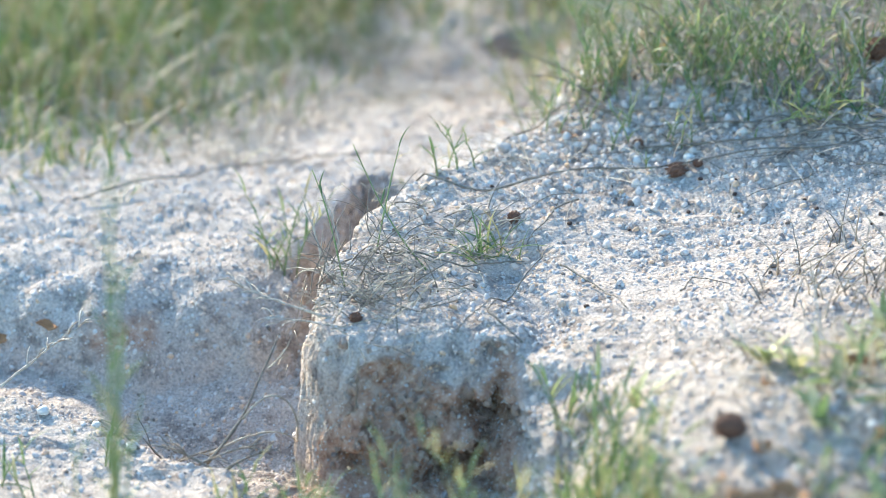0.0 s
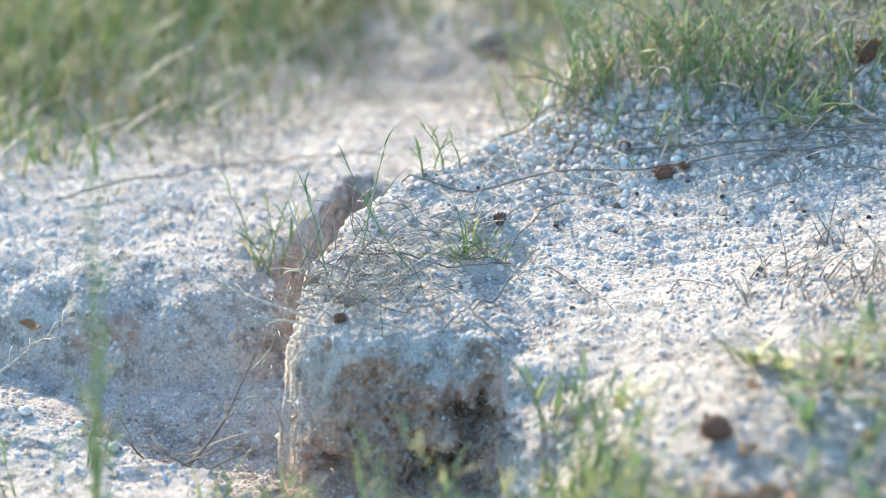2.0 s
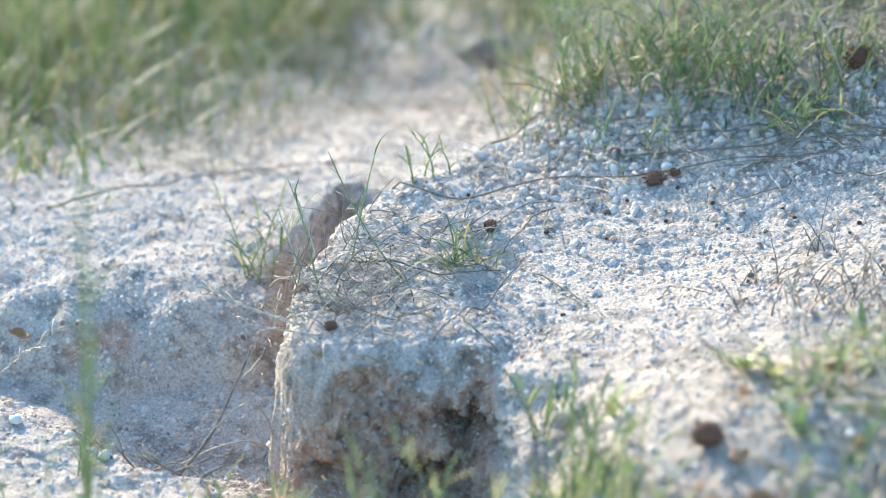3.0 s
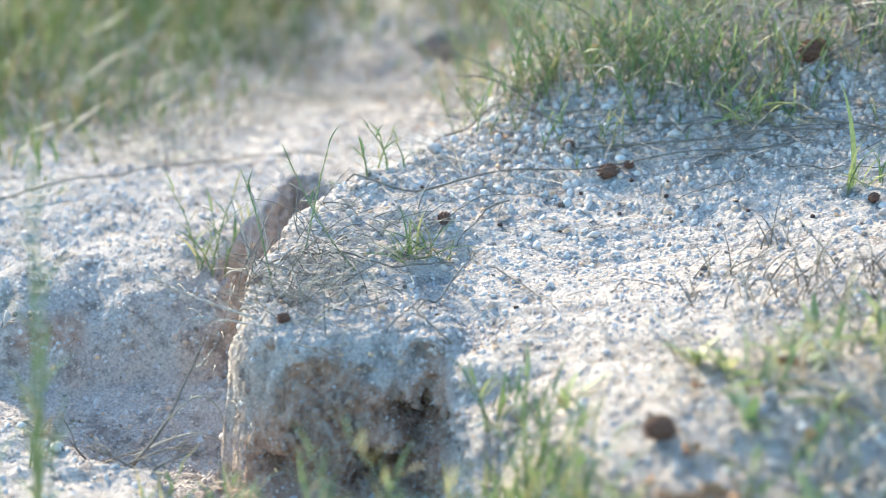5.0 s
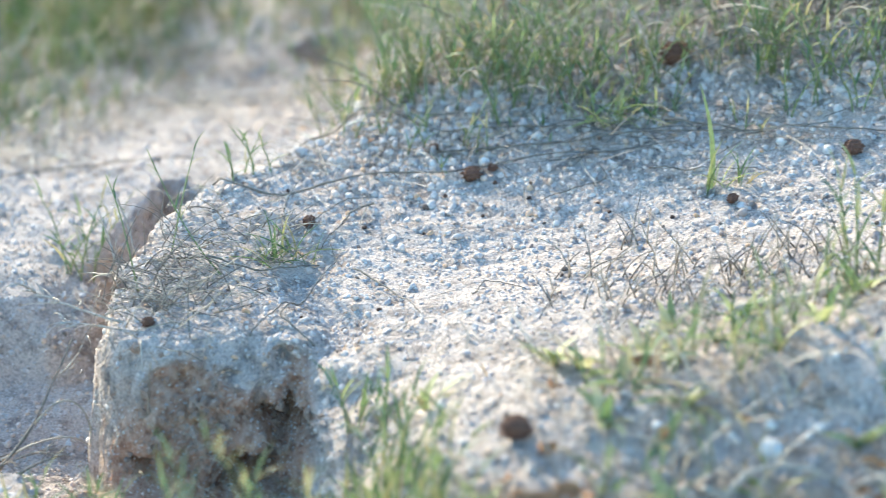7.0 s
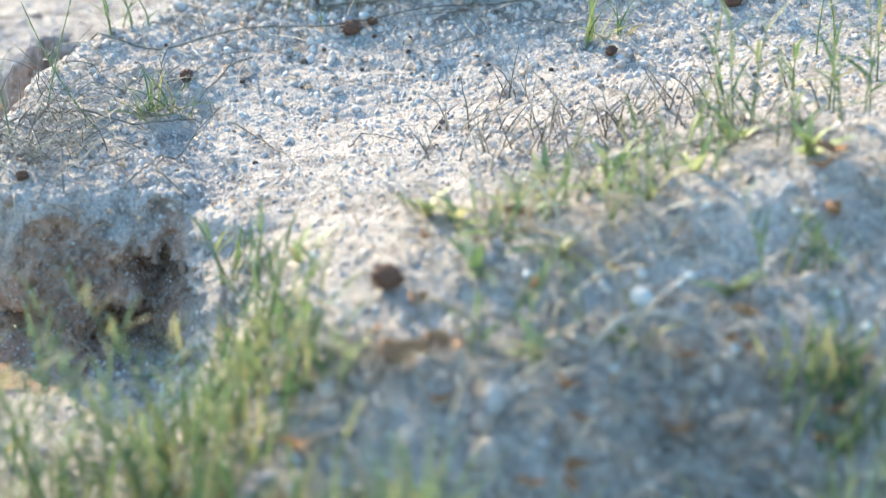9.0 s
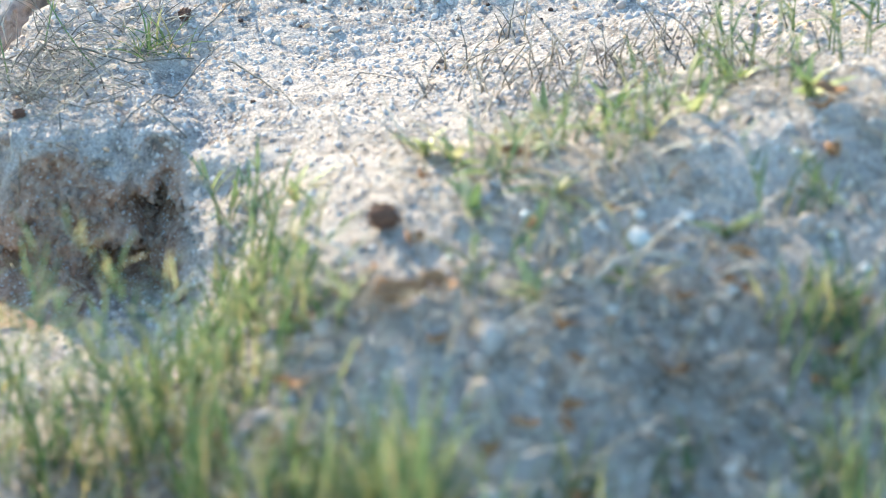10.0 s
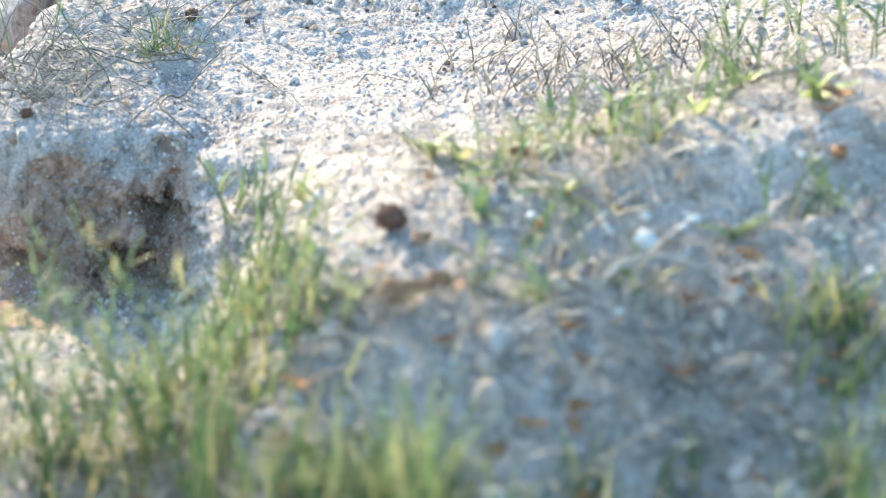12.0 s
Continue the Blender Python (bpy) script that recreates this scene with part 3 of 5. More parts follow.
# shoots that lean from the bank into the gully's gap
def leaning_stem(base, tip, sag, label, seed, leaves=5):
    """One long bare stem from base to tip with a few leaves near its end."""
    rng = random.Random(seed)
    root = empty("leaning_grass", *base, label, "grass")
    t = np.linspace(0, 1, 14)[:, None]
    path = (settle(tip) - settle(base)) * t
    path[:, 2] += sag * np.sin(np.pi * t[:, 0])
    b = Batch()
    b.tube(path, np.linspace(0.0007, 0.00035, 14) * (1 + 0.3 * (np.arange(14) % 4 == 0)), 6)
    part("stem", b.mesh("stem", GREEN_STEM), root)
    heading = math.atan2(tip[1] - base[1], tip[0] - base[0])
    for i in range(leaves):
        k = rng.randrange(7, 14)
        lay("leaf", rng.choice(LEAVES), root, path[k], heading + rng.uniform(-1.2, 1.2), rng.uniform(20, 80), 0, rng.uniform(0.010, 0.020))
    return root


leaning_stem((-0.012, -0.012, on_ground(-0.012, -0.012)), (-0.068, 0.060, 0.062), -0.010, "green grass stem rising from grit over the gully", 440)
leaning_stem((-0.050, 0.030, on_ground(-0.05, 0.03)), (-0.034, 0.120, 0.040), 0.004, "green grass stem rising from grit over the gully", 441, 3)
leaning_stem((-0.072, -0.050, on_ground(-0.072, -0.05)), (-0.098, 0.035, 0.050), 0.010, "dry forked grass stem over the gully", 442, 2)

# the tangle of dead straw on the bank's corner
tangle = empty("straw_tangle", -0.07, -0.10, on_ground(-0.07, -0.10), "loose tangle of grey dead grass stems on the bank's corner", "dry grass")
rng = random.Random(7)
for i in range(290):
    cx, cy = rng.gauss(-0.055, 0.030), rng.gauss(-0.070, 0.055)
    cx = max(cx, float(bank_edge(cy)) - 0.008)
    if rng.random() < 0.3:
        cx, cy = rng.uniform(-0.06, 0.04), rng.uniform(-0.02, 0.13)
        cx = max(cx, float(bank_edge(cy)) + 0.004)
    a = rng.uniform(0, 6.28)
    length = rng.uniform(0.015, 0.045) if i % 9 else rng.uniform(0.05, 0.09)
    p0 = np.array([cx, cy, on_ground(max(cx, float(bank_edge(cy)) + 0.012), cy) + rng.uniform(0.001, 0.010)])
    path = arc(p0, a, length, rng.uniform(25, 92), rng.uniform(45, 112), 8, 0.12, rng)
    gz = height(np.maximum(path[:, 0], bank_edge(path[:, 1]) + 0.015), np.maximum(path[:, 1], -0.15))
    path[:, 2] = np.maximum(path[:, 2], np.where(path[:, 0] < bank_edge(path[:, 1]), path[:, 2], gz + 0.0012))
    if (path[:, 0] - bank_edge(path[:, 1])).min() < -0.018:
        continue
    b = Batch()
    b.tube(settle(path) - np.array(tangle.location), np.linspace(0.00054, 0.00027, 8) * rng.uniform(0.6, 1.2), 5)
    part("straw", b.mesh("straw", STRAW if i % 2 else STEM), tangle)

# dead twigs at the gully
twig((-0.080, -0.115, on_ground(-0.075, -0.11)), 2.85, 0.075, (78, 72), "pale dead grass stalk with a curled seed head over the gully", 500, forks=2, spikes=14, fork_len=0.5)
twig((-0.068, -0.135, on_ground(-0.068, -0.14)), 2.9, 0.055, (85, 88), "pale dead grass stalk reaching out over the gully", 501, forks=3, spikes=6)
twig((-0.066, -0.155, on_ground(-0.066, -0.155)), -1.5, 0.026, (112, 135), "stub of pale straw hanging down the broken face", 502, forks=0, radius=0.0010)
twig((-0.090, 0.000, on_ground(-0.085, 0.0)), 2.2, 0.055, (25, 45), "dry forked stem standing at the gully's edge", 503, forks=4, radius=0.0008)
twig((-0.078, 0.040, on_ground(-0.07, 0.04)), 2.4, 0.05, (15, 40), "dry forked stem standing at the gully's edge", 504, forks=3, radius=0.0008)
bent_twig = empty("dry_twig", -0.167, -0.150, -0.102, "grey-brown dead twig with arching branches rising out of the gully", "twig")
for name, thick, pts in [("stem", 0.0010, [(-0.167, -0.150, -0.102), (-0.152, -0.150, -0.086), (-0.140, -0.150, -0.069), (-0.132, -0.150, -0.050), (-0.123, -0.150, -0.033), (-0.116, -0.150, -0.017)]),
                         ("branch", 0.0007, [(-0.142, -0.150, -0.072), (-0.129, -0.150, -0.057), (-0.117, -0.150, -0.055), (-0.108, -0.150, -0.064), (-0.103, -0.150, -0.080), (-0.104, -0.150, -0.097)]),
                         ("branch", 0.0007, [(-0.166, -0.150, -0.100), (-0.146, -0.150, -0.090), (-0.126, -0.150, -0.085), (-0.113, -0.150, -0.088), (-0.105, -0.150, -0.096)]),
                         ("branch", 0.0005, [(-0.123, -0.150, -0.033), (-0.117, -0.150, -0.029), (-0.110, -0.150, -0.021), (-0.106, -0.150, -0.012)])]:
    pts = settle(pts) - np.array(bent_twig.location)
    t = np.linspace(0, len(pts) - 1, 16)
    path = np.stack([np.interp(t, np.arange(len(pts)), pts[:, i]) for i in range(3)], 1)
    for _ in range(2):
        path[1:-1] = (path[:-2] + 2 * path[1:-1] + path[2:]) / 4
    path[:, 1] += 0.02 * np.linspace(-1, 1, 16) * (1 if name == "stem" else 0.4)
    b = Batch()
    b.tube(path, 1.3 * thick * np.linspace(1, 0.45, 16) * (1 + 0.3 * (np.arange(16) % 4 == 0)), 6)
    part(name, b.mesh(name, STEM if name == "stem" else STRAW), bent_twig)
twig((-0.165, -0.125, on_ground(-0.165, -0.125)), 2.75, 0.075, (62, 40), "brown dead twig on the terrace's edge", 508, STEM, 0.0012, 6, 0.45)
twig((-0.180, -0.130, on_ground(-0.18, -0.13)), 2.9, 0.06, (70, 55), "brown dead twig on the terrace's edge", 509, STEM, 0.0010, 5, 0.5)
for i, (x, y, az, ln) in enumerate([(-0.205, -0.150, 0.4, 0.05), (-0.190, -0.165, 2.7, 0.06), (-0.175, -0.185, 0.1, 0.055), (-0.160, -0.195, 2.9, 0.05), (-0.150, -0.205, 0.3, 0.04), (-0.215, -0.165, 2.4, 0.04)]):
    twig((x, y, on_ground(x, y)), az, ln, (60, 88), "curled brown dead twig heaped on the terrace's edge", 530 + i, STEM, 0.0010, 6, 0.55)
twig((-0.345, -0.105, on_ground(-0.345, -0.105)), 0.40, 0.105, (55, 62), "dead grass stalk with a feathery seed head", 510, forks=0, spikes=16, radius=0.0012)
for i, (x, y) in enumerate([(-0.200, -0.115), (-0.190, -0.140), (-0.155, -0.125), (-0.170, -0.150), (-0.145, -0.140), (-0.215, -0.120)]):
    runner([(x - 0.03, y + 0.01), (x, y), (x + 0.035, y - 0.012)], 0.0007, "short piece of dead brown stem on the terrace", 520 + i, lift=0.002, n=14)


# ---- cones and other litter ----
def scale_mesh():
    bm = bmesh.new()
    bmesh.ops.create_icosphere(bm, subdivisions=1, radius=1.0)
    for v in bm.verts:
        v.co.x *= 0.30
        v.co.z *= 0.5
        if v.co.x > 0.1:
            v.co.y *= 0.6
    me = bpy.data.meshes.new("scale")
    bm.to_mesh(me)
    bm.free()
    me.materials.append(CONE)
    return me


SCALE = scale_mesh()


def seed_cone(x, y, size, turn, label, seed):
    """A small woody cone lying on its side: an egg-shaped core set all round with blunt scales."""
    rng = random.Random(seed)
    root = empty("seed_cone", x, y, on_ground(x, y) + size * 0.42, label, "cone", "fallen cones")
    root.rotation_euler = (rng.uniform(-0.3, 0.3), rng.uniform(-0.2, 0.2), turn)
    bm = bmesh.new()
    bmesh.ops.create_uvsphere(bm, u_segments=10, v_segments=8, radius=0.42 * size, matrix=Matrix.Diagonal((1.35, 1, 1, 1)))
    me = bpy.data.meshes.new("core")
    bm.to_mesh(me)
    bm.free()
    me.materials.append(CONE)
    part("core", me, root)
    rows = 7
    for r in range(rows):
        t = -0.9 + 1.8 * r / (rows - 1)
        rad = 0.44 * size * math.sqrt(max(0.06, 1 - t * t))
        n = max(4, int(11 * math.sqrt(max(0.1, 1 - t * t))))
        for k in range(n):
            a = 6.283 * (k + 0.5 * (r % 2)) / n
            ob = part("scale", SCALE, root)
            ob.matrix_basis = (Matrix.Translation((t * 0.58 * size, rad * math.cos(a), rad * math.sin(a))) @ Matrix.Rotation(a, 4, "X") @ Matrix.Rotation(radians(90 + 35 * t + rng.uniform(-12, 12)), 4, "Z")
                               @ Matrix.Diagonal((0.17 * size * rng.uniform(0.8, 1.3),) * 3 + (1,)))
    return root


for i, (x, y, s, a, lab) in enumerate([
        (0.187, 0.188, 0.0125, 0.3, "small dark brown seed cone lying on grit"),
        (0.372, 0.349, 0.021, 0.1, "reddish brown seed cone lying on grit by grass"),
        (0.377, 0.047, 0.008, 0.8, "small rusty brown seed cone beside upright leaves"),
        (0.055, 0.098, 0.010, 1.3, "small brown seed cone beside a thin tuft"),
        (0.185, -0.338, 0.018, 0.2, "brown seed cone at the brow of the bank"),
        (0.478, 0.100, 0.013, 0.5, "small brown seed cone on coarse grit"),
        (0.377, 0.310, 0.008, 0.9, "small dark red seed cone on coarse grit"),
        (0.205, 0.200, 0.007, 0.4, "tiny dark seed cone on grit"),
        (0.161, 0.256, 0.008, 0.4, "tiny dark seed cone on grit"),
        (-0.062, -0.122, 0.008, 0.4, "small dark seed cone caught in dead straw")]):
    seed_cone(x, y, s, a, lab, 600 + i)


SEEDS = bark_material("dark_seed", (0.03, 0.022, 0.018), (0.10, 0.06, 0.045), 400)


def dark_seed(x, y, size, seed):
    """A shrivelled round seed with a blunt tip."""
    bm = bmesh.new()
    bmesh.ops.create_icosphere(bm, subdivisions=2, radius=size)
    r = random.Random(seed)
    for v in bm.verts:
        v.co *= 1 + r.uniform(-0.10, 0.10)
        v.co.z *= 0.85
        if v.co.x > 0.6 * size:
            v.co.x *= 1.25
    me = bpy.data.meshes.new("fallen_seed")
    bm.to_mesh(me)
    bm.free()
    me.materials.append(SEEDS)
    ob = new("fallen_seed", me)
    ob.matrix_basis = pose(*placed(x, y, on_ground(x, y) + 0.5 * size), 0, 0, r.uniform(0, 360))
    return tagged(ob, "small dark shrivelled round seed on pale grit", "seed", "fallen seeds")


for i, (x, y) in enumerate([(0.103, -0.092), (0.191, 0.11), (0.143, 0.074), (0.098, 0.089), (0.232, 0.16), (0.28, 0.1), (0.229, 0.133), (0.039, 0.175), (0.047, -0.106), (0.205, 0.173), (0.287, 0.081), (0.321, 0.019), (0.33, 0.036), (0.293, 0.009), (0.08, 0.27), (0.163, 0.297), (0.164, 0.156), (0.537, -0.062)]):
    dark_seed(x, y, 0.0019 - 0.0003 * (i % 3), 650 + i)


def dead_leaf(x, y, size, turn, label, seed, tilt=25, lift=0.004):
    """A curled, dried leaf with some thickness."""
    b = Batch()
    t = np.linspace(0, 1, 9)
    path = np.stack([t - 0.5, 0.08 * np.sin(5 * t), 0.22 * (2 * t - 1) ** 2 + 0.05 * np.sin(9 * t)], 1) * size
    b.ribbon(path, size * 0.42 * np.array([0.1, 0.55, 0.85, 1, 1, 0.9, 0.7, 0.4, 0.05]), (0, 1, 0), 0.5)
    me = b.mesh("dead_leaf", DEADLEAF)
    ob = new("dead_leaf", me)
    ob.matrix_basis = pose(*placed(x, y, on_ground(x, y) + lift), tilt, 0, turn)
    mod = ob.modifiers.new("thickness", "SOLIDIFY")
    mod.thickness = 0.0008
    return tagged(ob, label, "leaf")


dead_leaf(0.188, -0.412, 0.045, 40, "curled orange-brown dead leaf in the lower grass", 1, 35, 0.014)
dead_leaf(0.219, -0.406, 0.030, -20, "curled orange-brown dead leaf in the lower grass", 2, 30, 0.010)
dead_leaf(0.106, 0.287, 0.016, -30, "small ochre dead leaf on the grit", 3, 20)
dead_leaf(-0.350, 0.075, 0.03, 15, "rusty dead leaf on the gully's side", 5, 40)
dead_leaf(-0.305, 0.068, 0.02, -20, "rusty dead leaf on the gully's side", 6, 40)
dead_leaf(-0.205, -0.105, 0.02, 20, "ochre crumpled dead leaf on the terrace", 7, 30)
runner([(0.338, -0.204), (0.378, -0.202), (0.427, -0.196), (0.475, -0.207)], 0.0042, "thick pale dry stick lying on the bank", 460, PALE_STEM, 0.005, 0.001, 24, name="stick")
runner([(0.298, -0.412), (0.333, -0.399), (0.390, -0.404), (0.427, -0.422)], 0.0022, "pale dead stem arching at the brow", 461, PALE_STEM, 0.006, 0.016, 24)

for i, (x, y, az, ln) in enumerate([(-0.035, -0.385, 2.4, 0.07), (-0.01, -0.40, 2.2, 0.09), (0.01, -0.375, 2.5, 0.06), (0.03, -0.41, 2.3, 0.08), (-0.05, -0.41, 0.8, 0.06)]):
    twig((x, y, on_ground(x, y) + 0.012), az, ln, (80, 86), "thick pale straw lying in the lower grass", 560 + i, PALE_STEM, 0.0017, 1, 0.3, name="dry_straw")

# bits of leaf and white stones scattered on the slope before the bank
rs2 = np.random.RandomState(91)
for i in range(26):
    x, y = rs2.uniform(0.02, 0.56), rs2.uniform(-0.62, -0.27)
    dead_leaf(x, y, rs2.uniform(0.012, 0.03), rs2.uniform(0, 360), "small curled ochre dead leaf on the slope", 30 + i, rs2.uniform(10, 60), 0.006)


def white_stone(x, y, size, seed):
    """A blunt quartz pebble with chipped sides."""
    bm = bmesh.new()
    bmesh.ops.create_icosphere(bm, subdivisions=2, radius=size)
    r = random.Random(seed)
    n = Vector((r.uniform(-1, 1), r.uniform(-1, 1), 0.6)).normalized()
    for v in bm.verts:
        v.co *= 1 + r.uniform(-0.09, 0.09)
        d = v.co.dot(n)
        if d > 0.7 * size:
            v.co -= n * (d - 0.7 * size)
        v.co.z *= 0.75
    me = bpy.data.meshes.new("white_stone")
    bm.to_mesh(me)
    bm.free()
    for p in me.polygons:
        p.use_smooth = True
    me.materials.append(QUARTZ)
    ob = new("white_stone", me)
    ob.matrix_basis = pose(*placed(x, y, on_ground(x, y) + 0.4 * size), 0, 0, r.uniform(0, 360))
    return tagged(ob, "blunt white quartz stone half sunk in grit", "stone", "white stones")


QUARTZ = bark_material("white_quartz", (0.50, 0.46, 0.41), (0.66, 0.62, 0.56), 150)
white_stone(0.348, -0.365, 0.0095, 1)
for i in range(45):
    white_stone(rs2.uniform(-0.02, 0.55), rs2.uniform(-0.60, -0.26), rs2.uniform(0.0025, 0.0050), 10 + i)
for i, (x, y) in enumerate([(0.245, 0.25), (0.36, 0.33), (0.33, 0.22), (0.43, 0.15), (0.20, 0.22), (-0.25, -0.12), (-0.29, -0.10), (-0.22, -0.16)]):
    white_stone(x, y, rs2.uniform(0.0035, 0.006), 50 + i)

# the slope before the bank is strewn with larger stones and clods of every tint
def slope_stone(x, y, size, seed):
    r = random.Random(seed)
    ob = new("slope_stone", SLOPE_STONES[seed % 6])
    ob.matrix_basis = Matrix.LocRotScale(placed(x, y, on_ground(x, y) + 0.25 * size), Euler((r.uniform(0, 6), r.uniform(0, 6), r.uniform(0, 6))), (size, size * r.uniform(0.7, 1.0), size * r.uniform(0.6, 0.9)))
    return tagged(ob, "rounded pale or grey stone lying on the slope", "stone", "stones on the slope")


def stone_mesh(seed):
    bm = bmesh.new()
    bmesh.ops.create_icosphere(bm, subdivisions=2, radius=1.0)
    r = random.Random(seed)
    off = Vector((r.uniform(0, 50), 3, 0))
    for v in bm.verts:
        v.co *= 1 + 0.35 * noise.noise(v.co * 1.3 + off) + 0.12 * noise.noise(v.co * 3 + off)
    me = bpy.data.meshes.new("slope_stone")
    bm.to_mesh(me)
    bm.free()
    for p in me.polygons:
        p.use_smooth = True
    me.materials.append(FIELDSTONE)
    return me


SLOPE_STONES = [stone_mesh(i) for i in range(6)]
for i in range(190):
    x, y = rs2.uniform(-0.08, 0.56), rs2.uniform(-0.64, -0.36)
    slope_stone(x, y, rs2.uniform(0.003, 0.0085) * (1.5 if i % 9 == 0 else 1.0), 1400 + i)
for i in range(42):
    x, y = rs2.uniform(-0.05, 0.56), rs2.uniform(-0.62, -0.38)
    dead_leaf(x, y, rs2.uniform(0.012, 0.026), rs2.uniform(0, 360), "small curled brown dead leaf on the slope", 80 + i, rs2.uniform(10, 60), 0.006)

# ---- grass at the foot of the bank and before it ----
def blades(name, spots, mat, label, width=0.0026, seed=0, flat=False, k=5):
    """Many blades in one mesh; spots: rows of x, y, height over the ground, length, azimuth, lean at foot, lean at tip."""
    r = np.random.RandomState(seed)
    taper = np.array([0.75, 1.0, 0.9, 0.6, 0.08]) if k == 5 else np.linspace(1, 0.1, k)
    x, y, z, ln, az, l0, l1 = np.array(spots, float).T
    n = len(x)
    lean = np.radians(l0[:, None] + (l1 - l0)[:, None] * np.linspace(0, 1, k)[None, :])
    a = az[:, None] + r.uniform(-0.10, 0.10, (n, k))
    step = np.stack([np.sin(lean) * np.cos(a), np.sin(lean) * np.sin(a), np.cos(lean)], -1) * (ln / (k - 1))[:, None, None]
    path = np.concatenate([np.zeros((n, 1, 3)), np.cumsum(step, 1)[:, :-1]], 1) + settle(np.stack([x, y, height(x, y) + z], -1))[:, None]
    turn = az + 1.57 + r.uniform(-0.7, 0.7, n)
    side = np.stack([np.cos(turn), np.sin(turn), 0 * turn], -1)[:, None]
    w = 0.5 * taper[None, :, None] * (width * r.uniform(0.6, 1.4, n))[:, None, None]
    up = np.cross(step, np.broadcast_to(side, step.shape))
    up /= np.linalg.norm(up, axis=2)[:, :, None] + 1e-9
    rows = [path - w * side, path + w * side] if flat else [path - w * side + 0.4 * w * up, path, path + w * side + 0.4 * w * up]
    c = len(rows)
    i = np.arange(n * k * c).reshape(n, k, c)
    faces = np.stack([i[:, :-1, :-1], i[:, :-1, 1:], i[:, 1:, 1:], i[:, 1:, :-1]], -1).reshape(-1, 4)
    ob = new(name, mesh_from(name, np.stack(rows, 2).reshape(-1, 3), faces, mat))
    return tagged(ob, label, "grass", kind="stuff")


# separate shoots before the broken face and at the brow
for i, (x, y, n, h) in enumerate([
        (-0.057, -0.460, 3, 0.160), (-0.034, -0.455, 3, 0.170), (0.004, -0.450, 3, 0.150), (0.027, -0.442, 3, 0.165), (0.046, -0.430, 3, 0.155), (0.063, -0.430, 3, 0.137), (-0.038, -0.415, 3, 0.140), (-0.062, -0.400, 2, 0.085), (-0.019, -0.430, 2, 0.125), (0.009, -0.470, 3, 0.123), (0.028, -0.455, 2, 0.119), (0.048, -0.465, 3, 0.123), (0.061, -0.369, 2, 0.076), (0.077, -0.258, 3, 0.046), (0.087, -0.260, 2, 0.038), (0.101, -0.282, 3, 0.043), (0.117, -0.300, 3, 0.036), (0.075, -0.340, 3, 0.060), (0.095, -0.365, 3, 0.060), (0.115, -0.350, 3, 0.045), (0.130, -0.390, 3, 0.050), (0.105, -0.410, 3, 0.060), (0.145, -0.420, 3, 0.050), (0.240, -0.400, 3, 0.045), (0.270, -0.380, 3, 0.050), (0.092, -0.315, 3, 0.050), (0.240, -0.300, 2, 0.030), (0.262, -0.315, 3, 0.035), (0.285, -0.300, 3, 0.040), (0.335, -0.310, 3, 0.040), (0.370, -0.270, 3, 0.035), (0.301, -0.286, 2, 0.043), (0.307, -0.377, 2, 0.043), (0.349, -0.388, 1, 0.038), (0.402, -0.278, 2, 0.038), (0.468, -0.364, 2, 0.051)]):
    grass_shoot(x, y, n, h, "leafy green shoot of grass at the brow of the bank", 700 + i, "shoots at the brow", lean=(5, 40), leaf_len=0.030, leaf_gap=0.009)
for i, (x, y, n, h) in enumerate([(0.40, -0.215, 2, 0.055), (0.415, -0.232, 2, 0.064), (0.47, -0.20, 2, 0.051), (0.50, -0.15, 2, 0.051), (0.36, -0.24, 2, 0.038), (0.455, -0.25, 2, 0.051), (0.422, -0.374, 1, 0.115), (0.433, -0.152, 2, 0.085), (0.449, -0.170, 2, 0.072), (0.526, -0.181, 2, 0.076), (0.505, -0.219, 2, 0.060), (0.549, -0.106, 2, 0.068), (0.523, -0.032, 2, 0.060), (0.483, -0.099, 2, 0.043)]):
    grass_shoot(x, y, n, h, "tall leafy grass shoot standing on the bank", 740 + i, "tall shoots on the bank", lean=(0, 18), leaf_len=0.034, leaf_gap=0.010)
# tall stalks at the near side of the gully
def tall_stalk(x, y, tall, lean, seed):
    """An upright grass stalk with long leaves held close to it."""
    rng = random.Random(seed)
    root = empty("grass_stalk", x, y, on_ground(x, y) - 0.002, "tall thin green grass stalk at the near side of the gully", "grass", "stalks before the gully")
    path = arc((0, 0, 0), rng.uniform(0, 6.28), tall, lean, lean + 3, 14, 0.3, rng)
    b = Batch()
    b.tube(path, np.linspace(0.0011, 0.0005, 14), 6)
    part("stem", b.mesh("stem", GREEN_STEM), root)
    for i in range(int(tall / 0.028)):
        k = min(13, 1 + int(13 * i / (tall / 0.028)))
        lay("leaf", rng.choice(LEAVES), root, path[k], (0.2 if i % 2 else 3.3) + rng.uniform(-0.6, 0.6), rng.uniform(58, 86), rng.uniform(-40, 40), rng.uniform(0.026, 0.045), 0.6)
    return root


